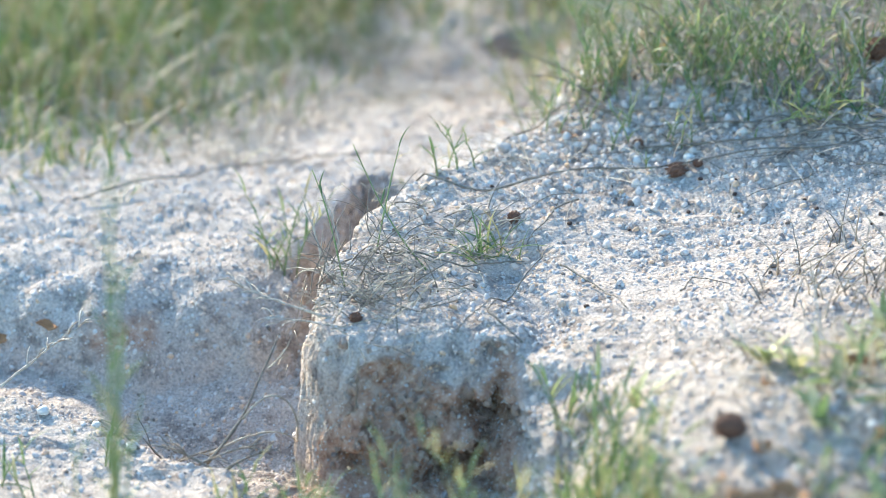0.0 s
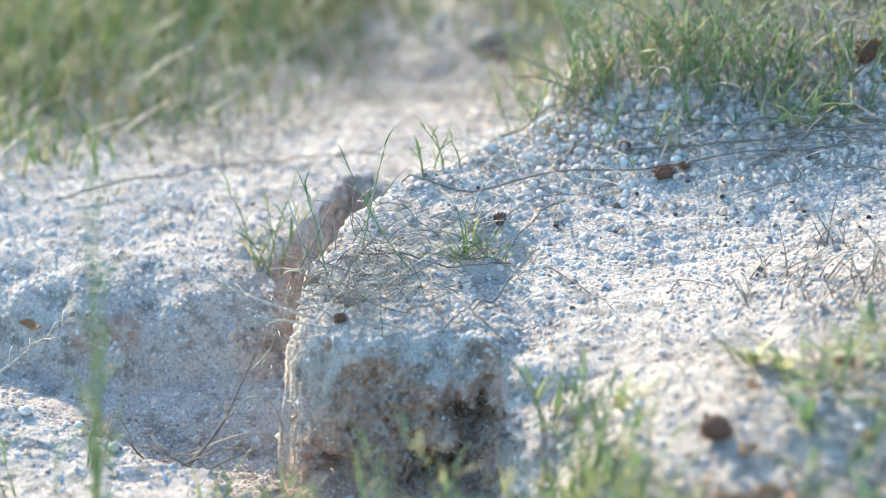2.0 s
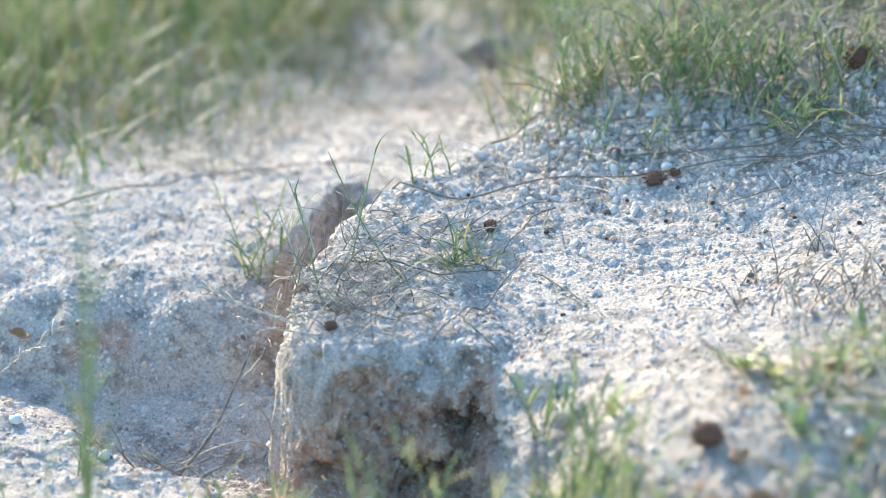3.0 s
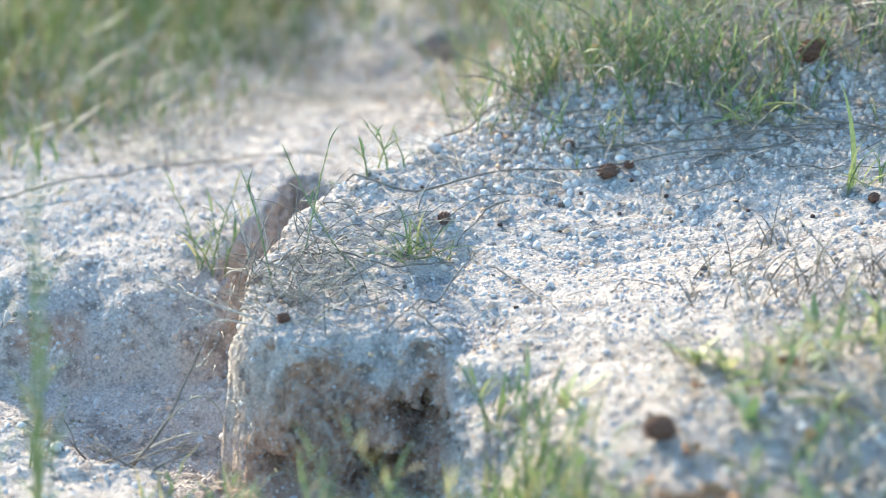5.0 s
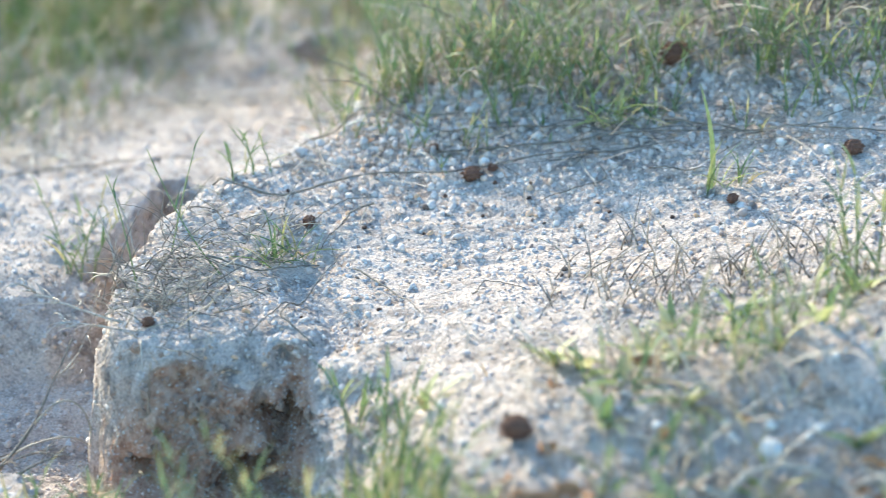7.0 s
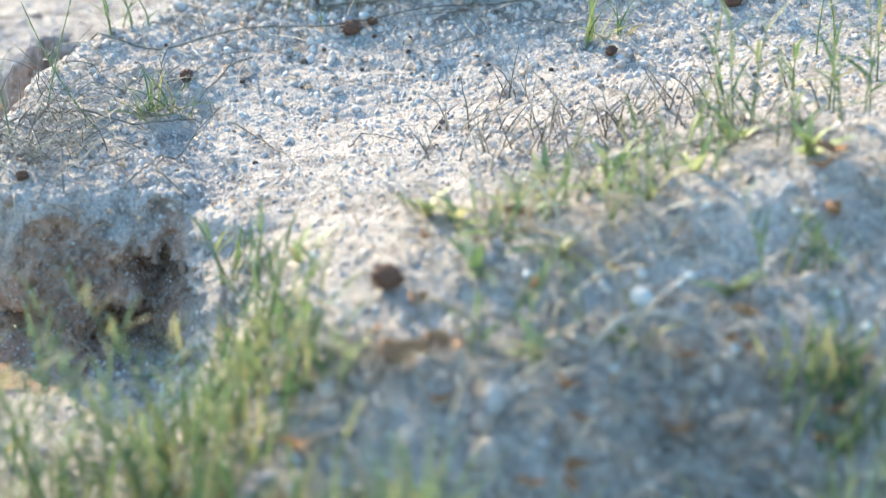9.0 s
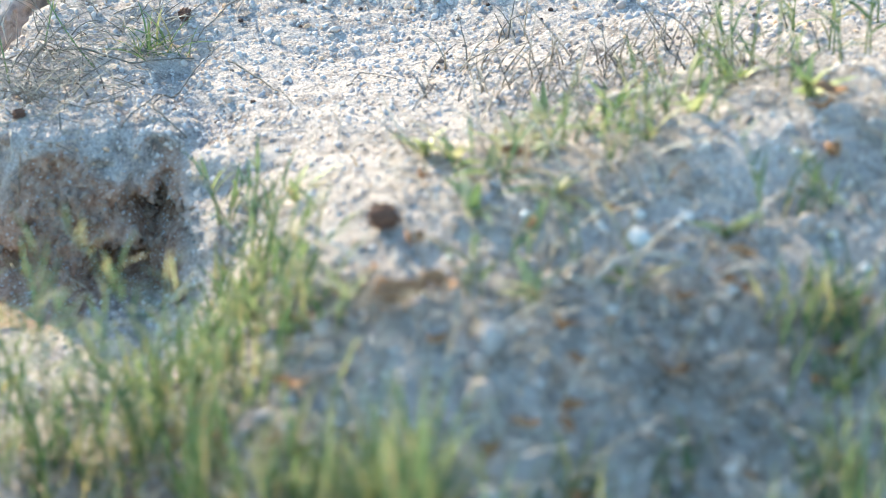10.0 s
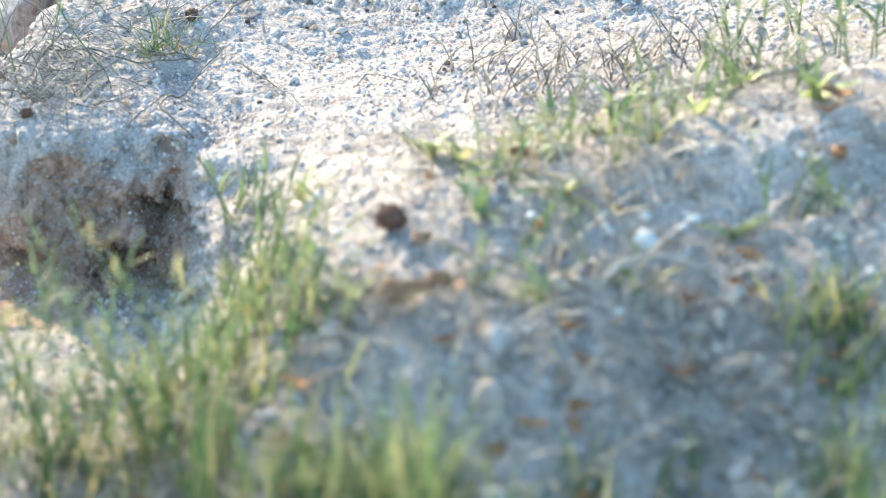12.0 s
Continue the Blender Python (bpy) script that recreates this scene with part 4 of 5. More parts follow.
for i, (x, y, h, ln) in enumerate([(-0.206, -0.405, 0.335, 0.5), (-0.209, -0.40, 0.29, 1.5), (-0.205, -0.41, 0.24, 1.0), (-0.198, -0.40, 0.17, 7), (-0.212, -0.41, 0.15, 9), (-0.216, -0.40, 0.19, 5), (-0.226, -0.42, 0.12, 12)]):
    tall_stalk(x, y, h, ln, 760 + i)
for i, (x, y, n, h) in enumerate([(-0.120, -0.300, 3, 0.045), (-0.100, -0.270, 3, 0.05), (-0.140, -0.280, 3, 0.04), (-0.128, 0.110, 3, 0.075), (-0.120, 0.120, 3, 0.08), (-0.280, -0.250, 2, 0.04), (-0.090, -0.300, 3, 0.05), (-0.230, -0.200, 2, 0.03), (-0.310, -0.240, 2, 0.05)]):
    grass_shoot(x, y, n, h, "soft green grass shoot growing down in the gully", 770 + i, "shoots in the gully", lean=(5, 50), leaf_len=0.026, leaf_gap=0.009)

rs = np.random.RandomState(5)
near = []


def clump_of_blades(x, y, n, tall, spread, lean=(0, 25, 15, 75)):
    for k in range(int(1.5 * n)):
        near.append((x + rs.normal(0, spread), y + rs.normal(0, spread), -0.002, tall * rs.uniform(0.4, 1.15), rs.uniform(0, 6.28), rs.uniform(lean[0], lean[1]), rs.uniform(lean[2], lean[3])))


# the clumps that stand out
for x, y, n, tall, spread in [(0.064, -0.41, 20, 0.075, 0.014), (0.085, -0.36, 26, 0.055, 0.018), (0.10, -0.35, 30, 0.05, 0.018), (0.115, -0.41, 34, 0.055, 0.016), (0.02, -0.43, 16, 0.085, 0.012), (-0.03, -0.45, 12, 0.08, 0.016),
                              (0.188, -0.555, 46, 0.12, 0.010), (0.196, -0.53, 26, 0.08, 0.012), (0.165, -0.545, 16, 0.09, 0.008), (0.065, -0.475, 26, 0.12, 0.007), (-0.05, -0.44, 30, 0.045, 0.020), (0.100, -0.445, 14, 0.06, 0.010),
                              (0.352, -0.525, 9, 0.045, 0.008), (0.46, -0.45, 36, 0.05, 0.016), (0.444, -0.432, 20, 0.045, 0.012), (0.448, -0.54, 24, 0.055, 0.010), (0.384, -0.58, 30, 0.045, 0.014), (0.255, -0.565, 14, 0.05, 0.012), (0.136, -0.53, 14, 0.05, 0.012), (0.52, -0.50, 40, 0.07, 0.03), (0.285, -0.53, 10, 0.045, 0.010), (0.34, -0.58, 14, 0.04, 0.012)]:
    clump_of_blades(x, y, n, tall, spread)
for x, y, n, tall in [(0.188, -0.60, 13, 0.165), (0.196, -0.585, 8, 0.14), (0.064, -0.53, 9, 0.165), (0.14, -0.565, 6, 0.11), (0.30, -0.585, 6, 0.10), (0.24, -0.60, 7, 0.12), (0.40, -0.60, 6, 0.09), (0.46, -0.58, 7, 0.12), (0.02, -0.54, 6, 0.10)]:
    clump_of_blades(x, y, n, tall, 0.005, (0, 9, 4, 26))      # tall thin blades standing nearest
while len(near) < 3950:      # and tufts strewn between them, each a handful of blades from one foot
    x, y = rs.uniform(-0.25, 0.75), rs.uniform(-0.95, -0.25)
    d = float(rough(np.array(x * 9), np.array(y * 9), 31))
    dense = 0.05 + 0.85 * float(ss(-0.34, -0.55, y))
    if y > float(brow(x)) + 0.02 and x > 0.09:
        dense *= 0.3
    if x < -0.02 and y > -0.34:
        dense *= 0.2
    if x < 0.08 and y < -0.34:
        dense = max(dense, 0.25)
    if 0.11 < x < 0.26 and -0.52 < y < -0.24 or 0.26 < x < 0.46 and -0.56 < y < -0.40:
        dense *= 0.25
    if rs.rand() > dense * (0.1 + 1.2 * d * d):
        continue
    clump_of_blades(x, y, rs.randint(4, 12), rs.uniform(0.025, 0.060) * (0.6 + 0.9 * d), 0.012, (0, 40, 15, 105))
blades("near_grass", near, BLADES, "short mixed green grass on the slope before the bank", 0.0027, 1)
dry = []
while len(dry) < 3000:
    x, y = rs.uniform(-0.2, 0.75), rs.uniform(-0.95, -0.24)
    if not (0.26 < x < 0.55 and -0.52 < y < -0.37 and rs.rand() < 0.12) and rs.rand() > ss(0.15, 0.7, rough(np.array(x * 9), np.array(y * 9), 33)):
        continue
    if x < 0.07 and y > -0.42:
        continue
    dry.append((x, y, 0.002, rs.uniform(0.02, 0.08), rs.uniform(0, 6.28), rs.uniform(25, 85), rs.uniform(60, 105)))
blades("dead_grass", dry, DEADGRASS, "dead grey and straw-coloured grass on the slope", 0.0018, 2)

# grass and straw on the back of the bank
back, thatch = [], []
while len(back) < 1300:
    x, y = rs.uniform(0.06, 0.80), rs.uniform(0.24, 0.80)
    d = float(rough(np.array(x * 12), np.array(y * 12), 36))
    line = float(np.interp(x, [0.06, 0.12, 0.2, 0.30, 0.42, 0.5, 0.6], [0.46, 0.44, 0.44, 0.45, 0.42, 0.36, 0.30]))
    if rs.rand() > (0.10 * float(ss(-0.03, 0.05, y - line)) + 0.9 * float(ss(0.10, 0.26, y - line))) * (0.2 + 1.0 * d) or x < 0.14 and rs.rand() < 0.7:
        continue
    for k in range(rs.randint(1, 5)):
        u, v = x + rs.normal(0, 0.006), y + rs.normal(0, 0.006)
        back.append((u, v, -0.002, rs.uniform(0.02, 0.06) + rs.uniform(0.0, 0.10) * float(ss(0.08, 0.22, y - line)), rs.uniform(0, 6.28), rs.uniform(0, 30), rs.uniform(15, 80)))
    if rs.rand() < 0.9:
        thatch.append((x, y, 0.001, rs.uniform(0.03, 0.09), rs.uniform(0, 6.28), rs.uniform(30, 88), rs.uniform(65, 105)))
for k in range(2400):
    x, y = rs.uniform(0.13, 0.85), 0.0
    y = float(np.interp(x, [0.12, 0.2, 0.30, 0.42, 0.5, 0.6], [0.54, 0.52, 0.51, 0.48, 0.43, 0.38])) + abs(rs.normal(0, 0.16)) - 0.01
    if rs.rand() > 0.25 + float(rough(np.array(x * 15), np.array(y * 15), 40)):
        continue
    back.append((x, y, -0.002, rs.uniform(0.02, 0.075), rs.uniform(0, 6.28), rs.uniform(0, 45), rs.uniform(20, 110)))
    if rs.rand() < 0.7:
        thatch.append((x, y, 0.002, rs.uniform(0.03, 0.10), rs.uniform(0, 6.28), rs.uniform(30, 85), rs.uniform(65, 110)))
for k in range(650):         # low tan and yellow grass on the crest's corner
    x, y = rs.uniform(0.08, 0.24), rs.uniform(0.40, 0.64)
    (back if k % 3 == 0 else thatch).append((x, y, -0.001, rs.uniform(0.02, 0.06), rs.uniform(0, 6.28), rs.uniform(0, 60), rs.uniform(30, 105)))
blades("bank_grass", back, BLADES, "thin green grass on the back of the bank", 0.0019, 6)
blades("bank_straw", thatch, STRAW, "dead straw matted on the back of the bank", 0.0015, 7)
for i in range(80):
    x = rs.uniform(0.07, 0.68)
    y = float(np.interp(x, [0.06, 0.12, 0.2, 0.30, 0.42, 0.5, 0.6], [0.40, 0.34, 0.31, 0.30, 0.28, 0.23, 0.20])) + abs(rs.normal(0, 0.07))
    grass_shoot(x, y, rs.randint(1, 4), rs.uniform(0.04, 0.085), "wiry green shoot of creeping grass on the bank's back", 1000 + i, "shoots on the bank's back", lean=(5, 55), leaf_len=0.026, leaf_gap=0.010)

# dark and grey litter: flat-lying stems on the bank's back and crumbs of dead leaf along the brow
LITTER = plant_material("grey_litter", [(0.0, (0.07, 0.055, 0.045)), (0.5, (0.20, 0.17, 0.14)), (1.0, (0.40, 0.34, 0.28))], 0.0)
flat = []
while len(flat) < 800:
    x, y = rs.uniform(0.03, 0.62), rs.uniform(0.13, 0.44)
    if rs.rand() > float(ss(0.10, 0.32, y + 0.25 * max(0.0, x - 0.25))) * (0.2 + float(rough(np.array(x * 14), np.array(y * 14), 37))):
        continue
    flat.append((x, y, rs.uniform(0.002, 0.007), rs.uniform(0.02, 0.075), rs.choice([0.0, 3.14]) + rs.normal(0, 0.9), rs.uniform(78, 93), rs.uniform(82, 96)))
while len(flat) < 2700:
    x, y = rs.uniform(0.08, 0.62), rs.uniform(-0.50, -0.06)
    if rs.rand() > float(ss(-0.06, -0.26, y)) * (0.15 + float(rough(np.array(x * 17), np.array(y * 17), 38)) ** 2):
        continue
    flat.append((x, y, rs.uniform(0.001, 0.004), rs.uniform(0.008, 0.035), rs.uniform(0, 6.28), rs.uniform(60, 95), rs.uniform(75, 100)))
while len(flat) < 4700:
    x, y = rs.uniform(-0.26, 0.13), rs.uniform(0.30, 0.80)
    if rs.rand() > float(ss(-0.30, -0.02, y - float(np.interp(x, [-0.37, -0.22, -0.07, 0.09], [0.17, 0.36, 0.62, 0.76])))) * (0.2 + float(rough(np.array(x * 15), np.array(y * 15), 39))):
        continue
    flat.append((x, y, rs.uniform(0.001, 0.004), rs.uniform(0.01, 0.05), rs.uniform(0, 6.28), rs.uniform(60, 95), rs.uniform(70, 100)))
while len(flat) < 5200:
    x, y = rs.normal(0.39, 0.05), rs.normal(-0.47, 0.035)
    flat.append((x, y, rs.uniform(0.001, 0.006), rs.uniform(0.015, 0.045), rs.uniform(0, 6.28), rs.uniform(40, 95), rs.uniform(60, 105)))
for k in range(1300):
    x = rs.uniform(0.14, 0.70)
    y = float(np.interp(x, [0.12, 0.2, 0.30, 0.42, 0.5, 0.6], [0.46, 0.43, 0.42, 0.39, 0.35, 0.31])) + abs(rs.normal(0, 0.10))
    flat.append((x, y, rs.uniform(0.001, 0.012), rs.uniform(0.02, 0.08), rs.uniform(0, 6.28), rs.uniform(50, 95), rs.uniform(70, 105)))
blades("stem_litter", flat, LITTER, "thin grey and brown dead stems littering the grit", 0.0013, 9)


def herb(x, y, seed):
    """A low weed: a rosette of broad pointed leaves."""
    rng = random.Random(seed)
    root = empty("small_herb", x, y, on_ground(x, y) - 0.001, "low weed with broad yellow-green leaves at the brow", "weed", "weeds at the brow")
    for i in range(rng.randint(5, 9)):
        lay("leaf", rng.choice(YELLOW_LEAVES if rng.random() < 0.55 else LEAVES), root, (rng.uniform(-0.004, 0.004), rng.uniform(-0.004, 0.004), 0.001), rng.uniform(0, 6.28),
            rng.uniform(12, 65), rng.uniform(-25, 25), rng.uniform(0.020, 0.038), rng.uniform(1.8, 3.2))
    return root


for i, (x, y) in enumerate([(0.13, -0.275), (0.235, -0.27), (0.255, -0.30), (0.29, -0.255), (0.345, -0.225), (0.275, -0.275), (0.30, -0.33), (0.325, -0.255), (0.36, -0.29), (0.245, -0.34), (0.395, -0.26), (0.34, -0.40), (0.215, -0.25), (0.43, -0.21), (0.28, -0.41), (0.47, -0.27), (0.405, -0.37), (0.16, -0.40), (0.10, -0.37), (0.30, -0.205)]):
    herb(x, y, 1200 + i)

# the wiry dead clumps on the open bank
for i, (cx, cy, sx, sy, n, h) in enumerate([(0.363, -0.105, 0.050, 0.022, 36, 0.05), (0.302, -0.093, 0.040, 0.022, 28, 0.045), (0.414, -0.120, 0.04, 0.025, 30, 0.05), (0.388, -0.182, 0.06, 0.03, 36, 0.035), (0.329, -0.138, 0.05, 0.02, 30, 0.03),
                                       (0.256, -0.049, 0.012, 0.008, 7, 0.05), (0.227, -0.090, 0.008, 0.01, 5, 0.03), (0.298, -0.007, 0.012, 0.01, 8, 0.045)]):
    clump = empty("dead_clump", cx, cy, on_ground(cx, cy), "wiry clump of grey-brown dead stems on the bank", "dry grass", "dead clumps")
    rng = random.Random(800 + i)
    for j in range(n):
        x, y = cx + rng.gauss(0, sx), cy + rng.gauss(0, sy)
        path = arc(settle((x, y, on_ground(x, y) - 0.001)) - np.array(clump.location), rng.uniform(0, 6.28), h * rng.uniform(0.4, 1.1), rng.uniform(5, 50), rng.uniform(20, 95), 7, 0.25, rng)
        b = Batch()
        b.tube(path, np.linspace(0.0007, 0.0003, 7), 4)
        part("straw", b.mesh("straw", STRAW if j % 2 else STEM), clump)


# ---- meadow behind the bank ----
def meadow_line(x):
    return np.interp(x, [-0.8, -0.37, -0.30, -0.22, -0.13, -0.07, 0.0, 0.09, 0.12, 0.2, 0.35, 0.48, 0.75], [0.1, 0.17, 0.25, 0.36, 0.46, 0.62, 0.76, 0.76, 0.60, 0.52, 0.50, 0.45, 0.40])


green, tan = [], []
while len(green) < 24000:
    x, y = rs.uniform(-0.85, 0.85), rs.uniform(0.2, 1.75)
    into = y - float(meadow_line(x))
    d = float(rough(np.array(x * 8), np.array(y * 8), 41))
    if rs.rand() > ss(-0.05, 0.20, into) * (0.3 + 0.9 * d) + 0.02 * (into > -0.10):
        continue
    ln = rs.uniform(0.014, 0.042) + rs.uniform(0.0, 0.10) * ss(0.05, 0.5, into) + (rs.uniform(0.0, 0.09) * ss(0.05, 0.25, into) if x > 0.1 else 0.0)
    row = (x, y, -0.002, ln, rs.uniform(0, 6.28), rs.uniform(0, 40), rs.uniform(20, 120))
    green.append(row)
    if rs.rand() < 0.15:
        tan.append((x + rs.normal(0, 0.02), y, row[2] + rs.uniform(0, 0.03), rs.uniform(0.03, 0.085), rs.uniform(0, 6.28), rs.uniform(5, 70), rs.uniform(40, 110)))
blades("meadow_grass", green, MEADOW, "tall green and yellowing meadow grass behind the bank", 0.0020, 3, True)
blades("meadow_straw", tan, STRAW, "dead straw standing and lying in the meadow grass", 0.0018, 4, True)
MORE = [(rs.uniform(0.09, 0.58), rs.uniform(0.27, 0.42), rs.uniform(0.0, 0.02), rs.uniform(0, 6.28), rs.uniform(0.05, 0.13), rs.uniform(20, 75), rs.uniform(60, 100)) for _ in range(30)]
# pale bent stems that show in the meadow and on the bank's back
for i, (x, y, z, az, ln, l0, l1) in enumerate(MORE + [(-0.090, 0.660, 0.0, 0.5, 0.14, 50, 75), (-0.160, 0.700, 0.0, 0.3, 0.12, 55, 80),
                                          (0.159, 0.380, 0.0, 1.2, 0.07, 5, 60), (0.131, 0.432, 0.0, 2.9, 0.09, 60, 88), (0.223, 0.394, 0.0, 2.8, 0.12, 55, 80), (0.261, 0.406, 0.03, 0.0, 0.22, 86, 92), (0.336, 0.316, 0.0, 1.9, 0.07, 10, 55),
                                          (0.319, 0.303, 0.0, 0.4, 0.09, 65, 78), (0.281, 0.353, 0.0, 2.6, 0.07, 50, 85), (0.196, 0.406, 0.0, 0.7, 0.10, 50, 75), (0.431, 0.294, 0.0, 2.7, 0.12, 60, 85), (0.482, 0.282, 0.0, 0.2, 0.10, 65, 88), (0.511, 0.232, 0.0, 2.9, 0.10, 55, 90), (0.417, 0.264, 0.0, 0.5, 0.08, 50, 80)]):
    twig((x, y, on_ground(x, y) + z), az, ln, (l0, l1), "pale bent dead stem among the grass", 900 + i, mat=STRAW if i % 3 else STEM, forks=2, radius=0.0009, name="dry_stalk")

# ---- roots in the broken faces ----
b = Batch()
rng = random.Random(55)
for i in range(44):
    if i < 36:
        x, y, z = rng.uniform(-0.085, 0.05), -0.222, rng.uniform(-0.10, -0.045)
    else:
        yy = rng.uniform(-0.15, 0.04)
        x, y, z = float(bank_edge(yy)) - rng.uniform(0.002, 0.010), yy, rng.uniform(-0.075, -0.02)
    b.tube(arc(placed(x, y, z), rng.uniform(3.6, 5.8), rng.uniform(0.012, 0.040), rng.uniform(80, 120), rng.uniform(140, 185), 7, 0.4, rng), np.linspace(0.00045, 0.00015, 7), 4)
tagged(part("rootlets", b.mesh("rootlets", STRAW), ground, "fine dry rootlets hanging from the broken faces"), kind="stuff")

# clods and crusts that stand out of the broken front
CLOD = bark_material("crumbly_clod", (0.16, 0.095, 0.065), (0.46, 0.35, 0.265), 260)


def clod_mesh(seed, mat):
    bm = bmesh.new()
    bmesh.ops.create_icosphere(bm, subdivisions=2, radius=1.0)
    r = random.Random(seed)
    off = Vector((r.uniform(0, 50), 0, 0))
    for v in bm.verts:
        v.co *= 1 + 0.7 * noise.noise(v.co * 1.6 + off) + 0.35 * noise.noise(v.co * 4 + off)
    me = bpy.data.meshes.new("clod")
    bm.to_mesh(me)
    bm.free()
    me.materials.append(mat)
    return me


CLODS = [clod_mesh(i, CLOD) for i in range(8)]
rng = random.Random(77)
for i in range(280):
    x = rng.uniform(-0.088, 0.062)
    z = rng.uniform(-0.105, -0.012)
    depth = float(hollow(np.array(x), np.array(-0.195), np.array(z)))
    # the face itself: where the ground sheet stands at this height
    ys = np.linspace(-0.28, -0.15, 60)
    hs = height(np.full(60, x), ys)
    k = int(np.argmax(hs > z))
    s = 0.0011 + 0.0034 * rng.random() ** 2
    ob = part("clod", CLODS[i % 8], ground)
    ob.matrix_basis = Matrix.LocRotScale(placed(x, float(ys[k]) + depth - 0.2 * s, z), Euler((rng.uniform(0, 6), rng.uniform(0, 6), rng.uniform(0, 6))), (s, s * rng.uniform(0.6, 1), s * rng.uniform(0.5, 0.9)))

for i in range(110):
    y = rng.uniform(-0.185, 0.10)
    z = rng.uniform(-0.10, -0.012)
    xs = np.linspace(-0.17, 0.02, 90)
    k = int(np.argmax(height(xs, np.full(90, y)) > z))
    s = 0.0013 + 0.0042 * rng.random() ** 2
    ob = part("clod", CLODS[i % 8], ground)
    ob.matrix_basis = Matrix.LocRotScale(placed(float(xs[k]) + 0.1 * s, y, z), Euler((rng.uniform(0, 6), rng.uniform(0, 6), rng.uniform(0, 6))), (s, s * rng.uniform(0.6, 1), s * rng.uniform(0.5, 0.9)))

# ---- grit: loose grains over the whole bank, the largest as stones of their own ----
def grain_shapes(count, level, seed):
    bm = bmesh.new()
    bmesh.ops.create_icosphere(bm, subdivisions=level, radius=1.0)
    bm.verts.ensure_lookup_table()
    v = np.array([x.co[:] for x in bm.verts])
    f = np.array([[x.index for x in p.verts] for p in bm.faces], np.int32)
    bm.free()
    r = np.random.RandomState(seed)
    out = []
    for _ in range(count):
        g = v * (1 + r.uniform(-0.20, 0.20, (len(v), 1)) * (1.0 if level == 1 else 0.5))
        for _ in range(3):     # a few flat broken sides
            n = r.normal(size=3)
            n /= np.linalg.norm(n)
            d = g @ n
            g = g - np.maximum(d - 0.62, 0)[:, None] * n
        out.append(g * np.array([1.0, r.uniform(0.65, 1.0), r.uniform(0.50, 0.85)]))
    return np.array(out), f


def turns(n, r):
    q = r.normal(size=(n, 4))
    q /= np.linalg.norm(q, axis=1)[:, None]
    w, x, y, z = q.T
    return np.stack([1 - 2 * (y * y + z * z), 2 * (x * y - z * w), 2 * (x * z + y * w), 2 * (x * y + z * w), 1 - 2 * (x * x + z * z), 2 * (y * z - x * w),
                     2 * (x * z - y * w), 2 * (y * z + x * w), 1 - 2 * (x * x + y * y)], -1).reshape(n, 3, 3)


def scatter(density, seed):
    """Places on the ground sheet, density(x, y, z, steep, soil) to a square metre; gives places and normals."""
    r = np.random.RandomState(seed)
    q = G_VERTS[G_FACES]
    c = G_PLAN[G_FACES].mean(1)
    keep = (np.abs(c[:, 0]) < 0.9) & (c[:, 1] > -1.0) & (c[:, 1] < 1.4)
    q, c = q[keep], c[keep]
    nrm = np.cross(q[:, 2] - q[:, 0], q[:, 3] - q[:, 1])
    area = np.linalg.norm(nrm, axis=1) / 2
    nrm /= 2 * area[:, None] + 1e-12
    want = area * density(c[:, 0], c[:, 1], c[:, 2], 1 - nrm[:, 2], G_SOIL_SHADE[G_FACES[keep][:, 0]])
    count = r.poisson(want)
    i = np.repeat(np.arange(len(c)), count)
    u, v = r.rand(len(i), 1), r.rand(len(i), 1)
    p = (q[i, 0] * (1 - u) + q[i, 1] * u) * (1 - v) + (q[i, 3] * (1 - u) + q[i, 2] * u) * v
    return p, nrm[i], r


def in_reach(x, y):
    """The stretch of ground along the gully and the bank that can be looked over."""
    return ss(-0.55, -0.45, x) * ss(0.80, 0.70, x) * ss(1.05, 0.8, y) * ss(-0.95, -0.8, y)


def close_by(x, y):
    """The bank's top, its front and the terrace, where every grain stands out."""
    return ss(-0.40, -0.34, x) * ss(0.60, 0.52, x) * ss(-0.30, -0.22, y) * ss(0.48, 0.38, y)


def bare(steep, soil, x, y):
    wall = ss(0.024, 0.006, x - bank_edge(y)) * ss(0.3, 0.6, steep) * ss(0.08, 0.04, y) * ss(-0.24, -0.21, y) * ss(-0.16, -0.14, x)
    return (1 - 0.85 * wall) * (1 - 0.93 * soil) * (1 - 0.45 * ss(0.40, 0.85, steep) * ss(0.11, 0.06, y)) * (1 - 0.45 * ss(0.07, 0.05, x) * ss(-0.17, -0.20, y) * ss(-0.29, -0.27, y))


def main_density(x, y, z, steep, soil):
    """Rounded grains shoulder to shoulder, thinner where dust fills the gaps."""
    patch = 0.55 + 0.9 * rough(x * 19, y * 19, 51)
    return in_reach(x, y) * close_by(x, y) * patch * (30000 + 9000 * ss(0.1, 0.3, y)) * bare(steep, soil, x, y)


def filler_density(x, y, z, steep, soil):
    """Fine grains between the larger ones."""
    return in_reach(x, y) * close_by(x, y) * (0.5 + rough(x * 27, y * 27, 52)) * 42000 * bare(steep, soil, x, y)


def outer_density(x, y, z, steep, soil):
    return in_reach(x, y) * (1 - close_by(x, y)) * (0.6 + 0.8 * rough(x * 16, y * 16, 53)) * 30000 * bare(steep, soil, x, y)


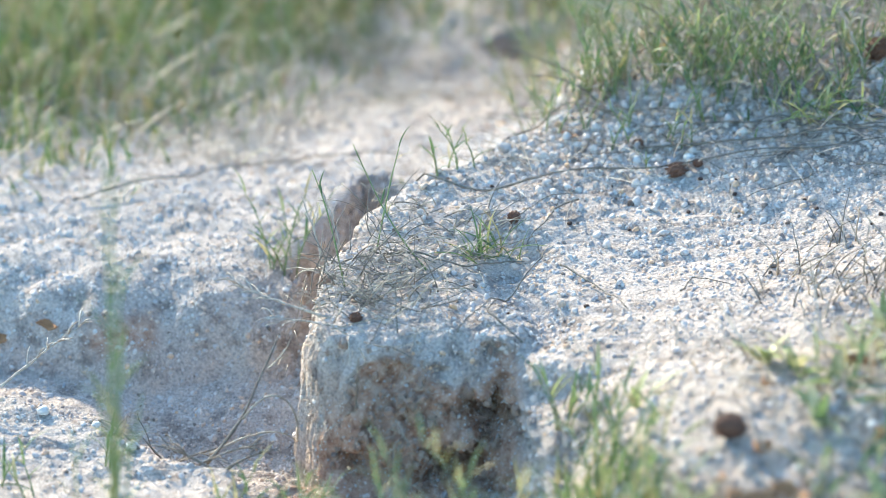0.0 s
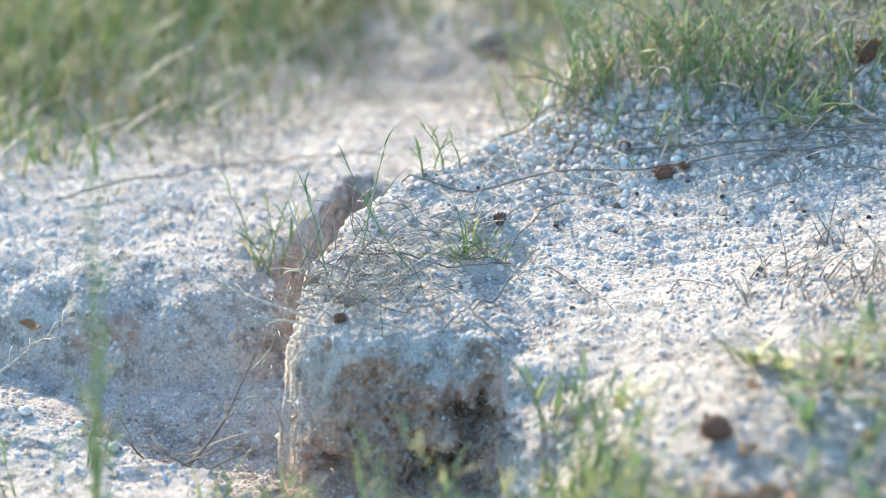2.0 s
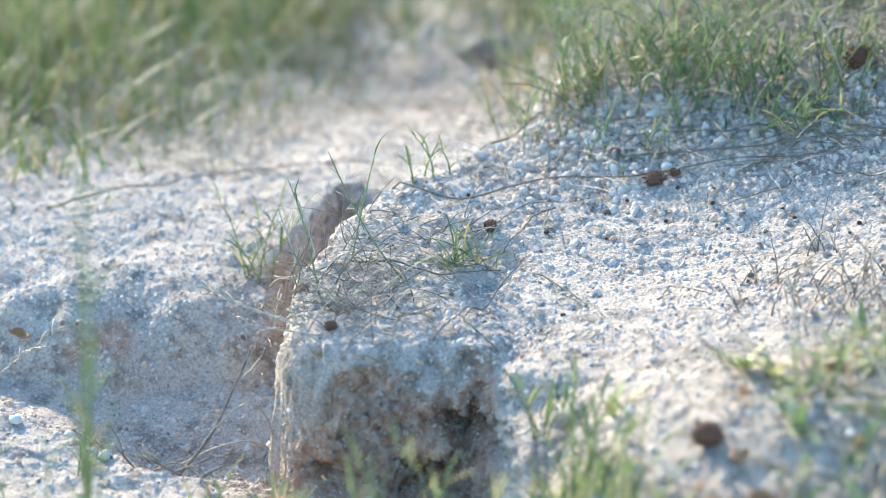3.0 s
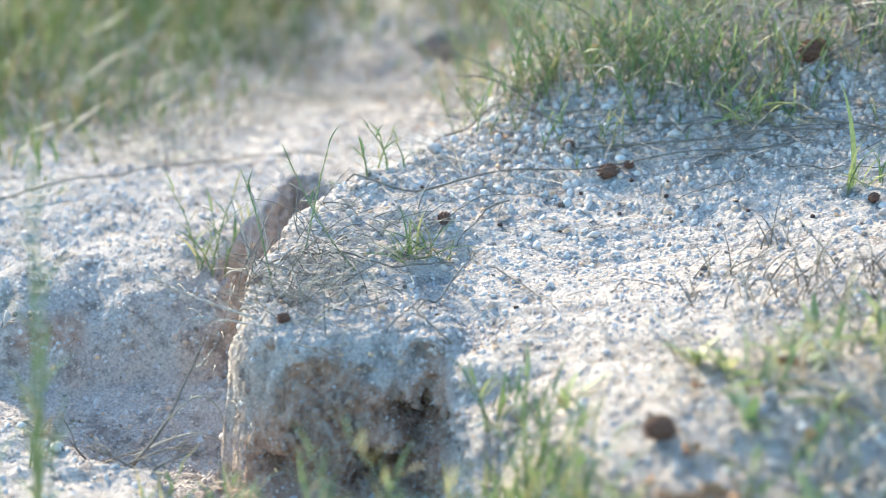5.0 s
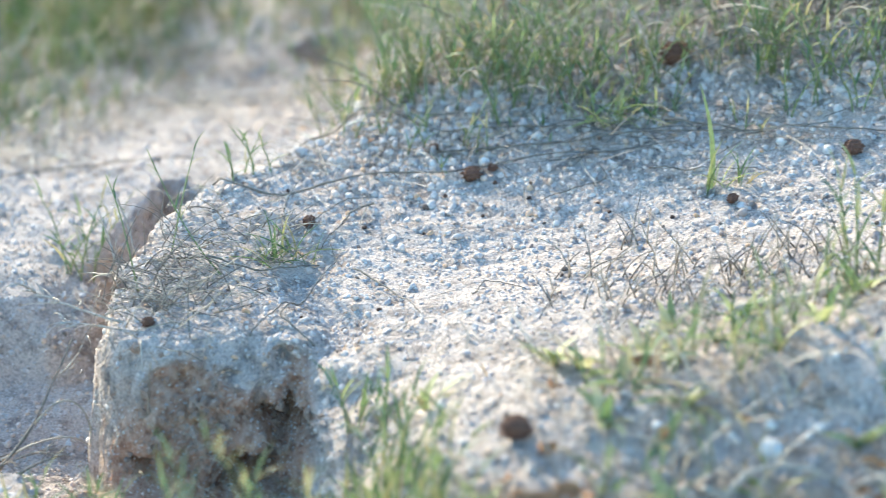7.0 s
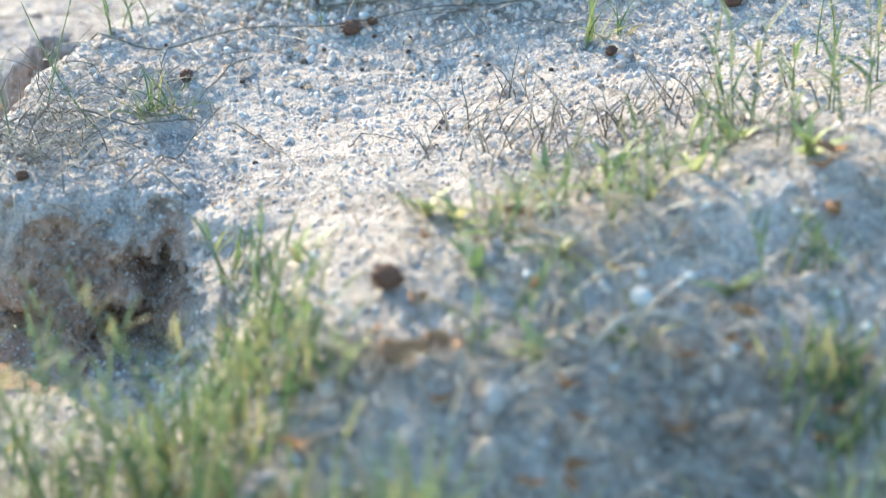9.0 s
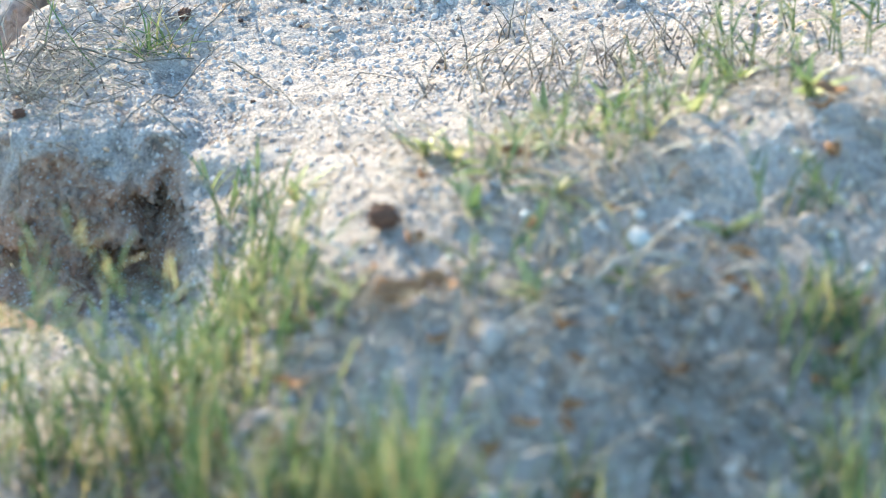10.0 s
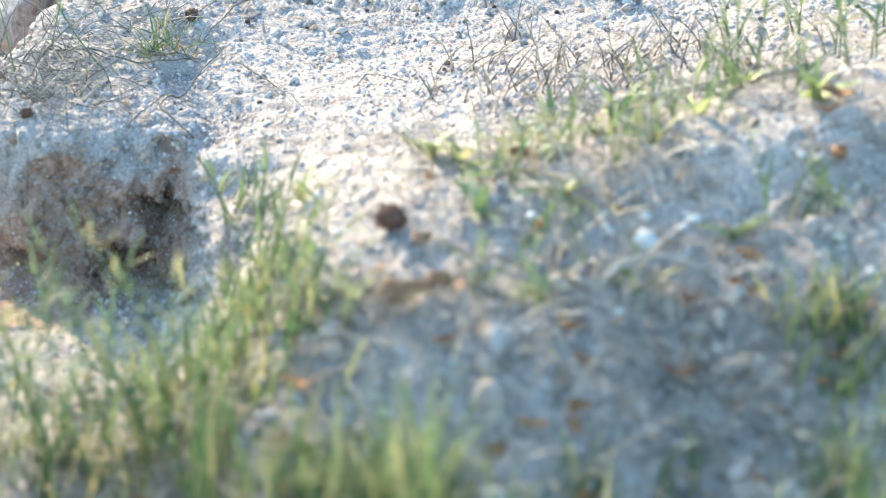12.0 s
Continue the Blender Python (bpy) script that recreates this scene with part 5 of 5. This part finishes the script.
def add_grit(name, label, density, level, seed, size, spread, top, sink=(-0.78, 0.14)):
    p, nrm, r = scatter(density, seed)
    shapes, f = grain_shapes(24, level, seed)
    n = len(p)
    s = np.minimum(size * np.exp(r.normal(0, spread, n)), top)
    back = ss(0.05, 0.22, p[:, 1]) * ss(-0.02, 0.06, p[:, 0])
    s *= 0.90 + 0.25 * back
    g = shapes[r.randint(0, 24, n)]
    v = np.einsum("nij,nkj->nki", turns(n, r), g) * s[:, None, None]
    v += (p + nrm * (s * (r.uniform(*sink, n) + 0.48 * back))[:, None])[:, None]
    k = shapes.shape[1]
    faces = (f[None] + (np.arange(n) * k)[:, None, None]).reshape(-1, 3)
    me = mesh_from(name, v.reshape(-1, 3), faces, GRIT, True)
    return tagged(part(name, me, ground, label), kind="stuff")


add_grit("grit", "white, grey and ochre rounded quartz grains", main_density, 2, 61, 0.0022, 0.30, 0.0046)
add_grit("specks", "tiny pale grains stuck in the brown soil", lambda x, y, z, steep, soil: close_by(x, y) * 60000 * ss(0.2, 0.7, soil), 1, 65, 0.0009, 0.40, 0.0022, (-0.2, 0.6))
add_grit("fine_grit", "fine pale grains between the larger ones", filler_density, 1, 63, 0.0011, 0.30, 0.0020)
add_grit("outer_grit", "pale quartz grains lying about the bank", outer_density, 1, 64, 0.0021, 0.36, 0.0048)
add_grit("coarse_grit", "coarser pale quartz grains among the grit", lambda x, y, z, steep, soil: in_reach(x, y) * (500 + 2600 * ss(0.05, 0.3, y) * ss(-0.05, 0.05, x) + 2000 * ss(0.3, 0.5, x) + 5000 * ss(-0.2, -0.4, y)) * (1 - 0.95 * soil), 2, 62, 0.0034, 0.26, 0.0062)

# the stones that stand out on the bank, each one by itself
shapes, tri = grain_shapes(6, 2, 71)
PEBBLES = [mesh_from("pebble", g, tri, STONE, True) for g in shapes]
r = np.random.RandomState(72)
made = 0
while made < 300:
    x, y = r.uniform(-0.10, 0.50), r.uniform(-0.17, 0.42)
    if x < float(bank_edge(y)) + 0.01 or r.rand() > 0.25 + 0.75 * float(ss(0.0, 0.25, y)):
        continue
    s = r.uniform(0.0022, 0.0042) * (1.3 if r.rand() < 0.12 else 1.0)
    ob = part("pebble", PEBBLES[made % 6], ground)
    ob.matrix_basis = Matrix.LocRotScale(placed(x, y, on_ground(x, y) + 0.15 * s), Euler(r.uniform(0, 6.28, 3)), (s, s, s))
    made += 1
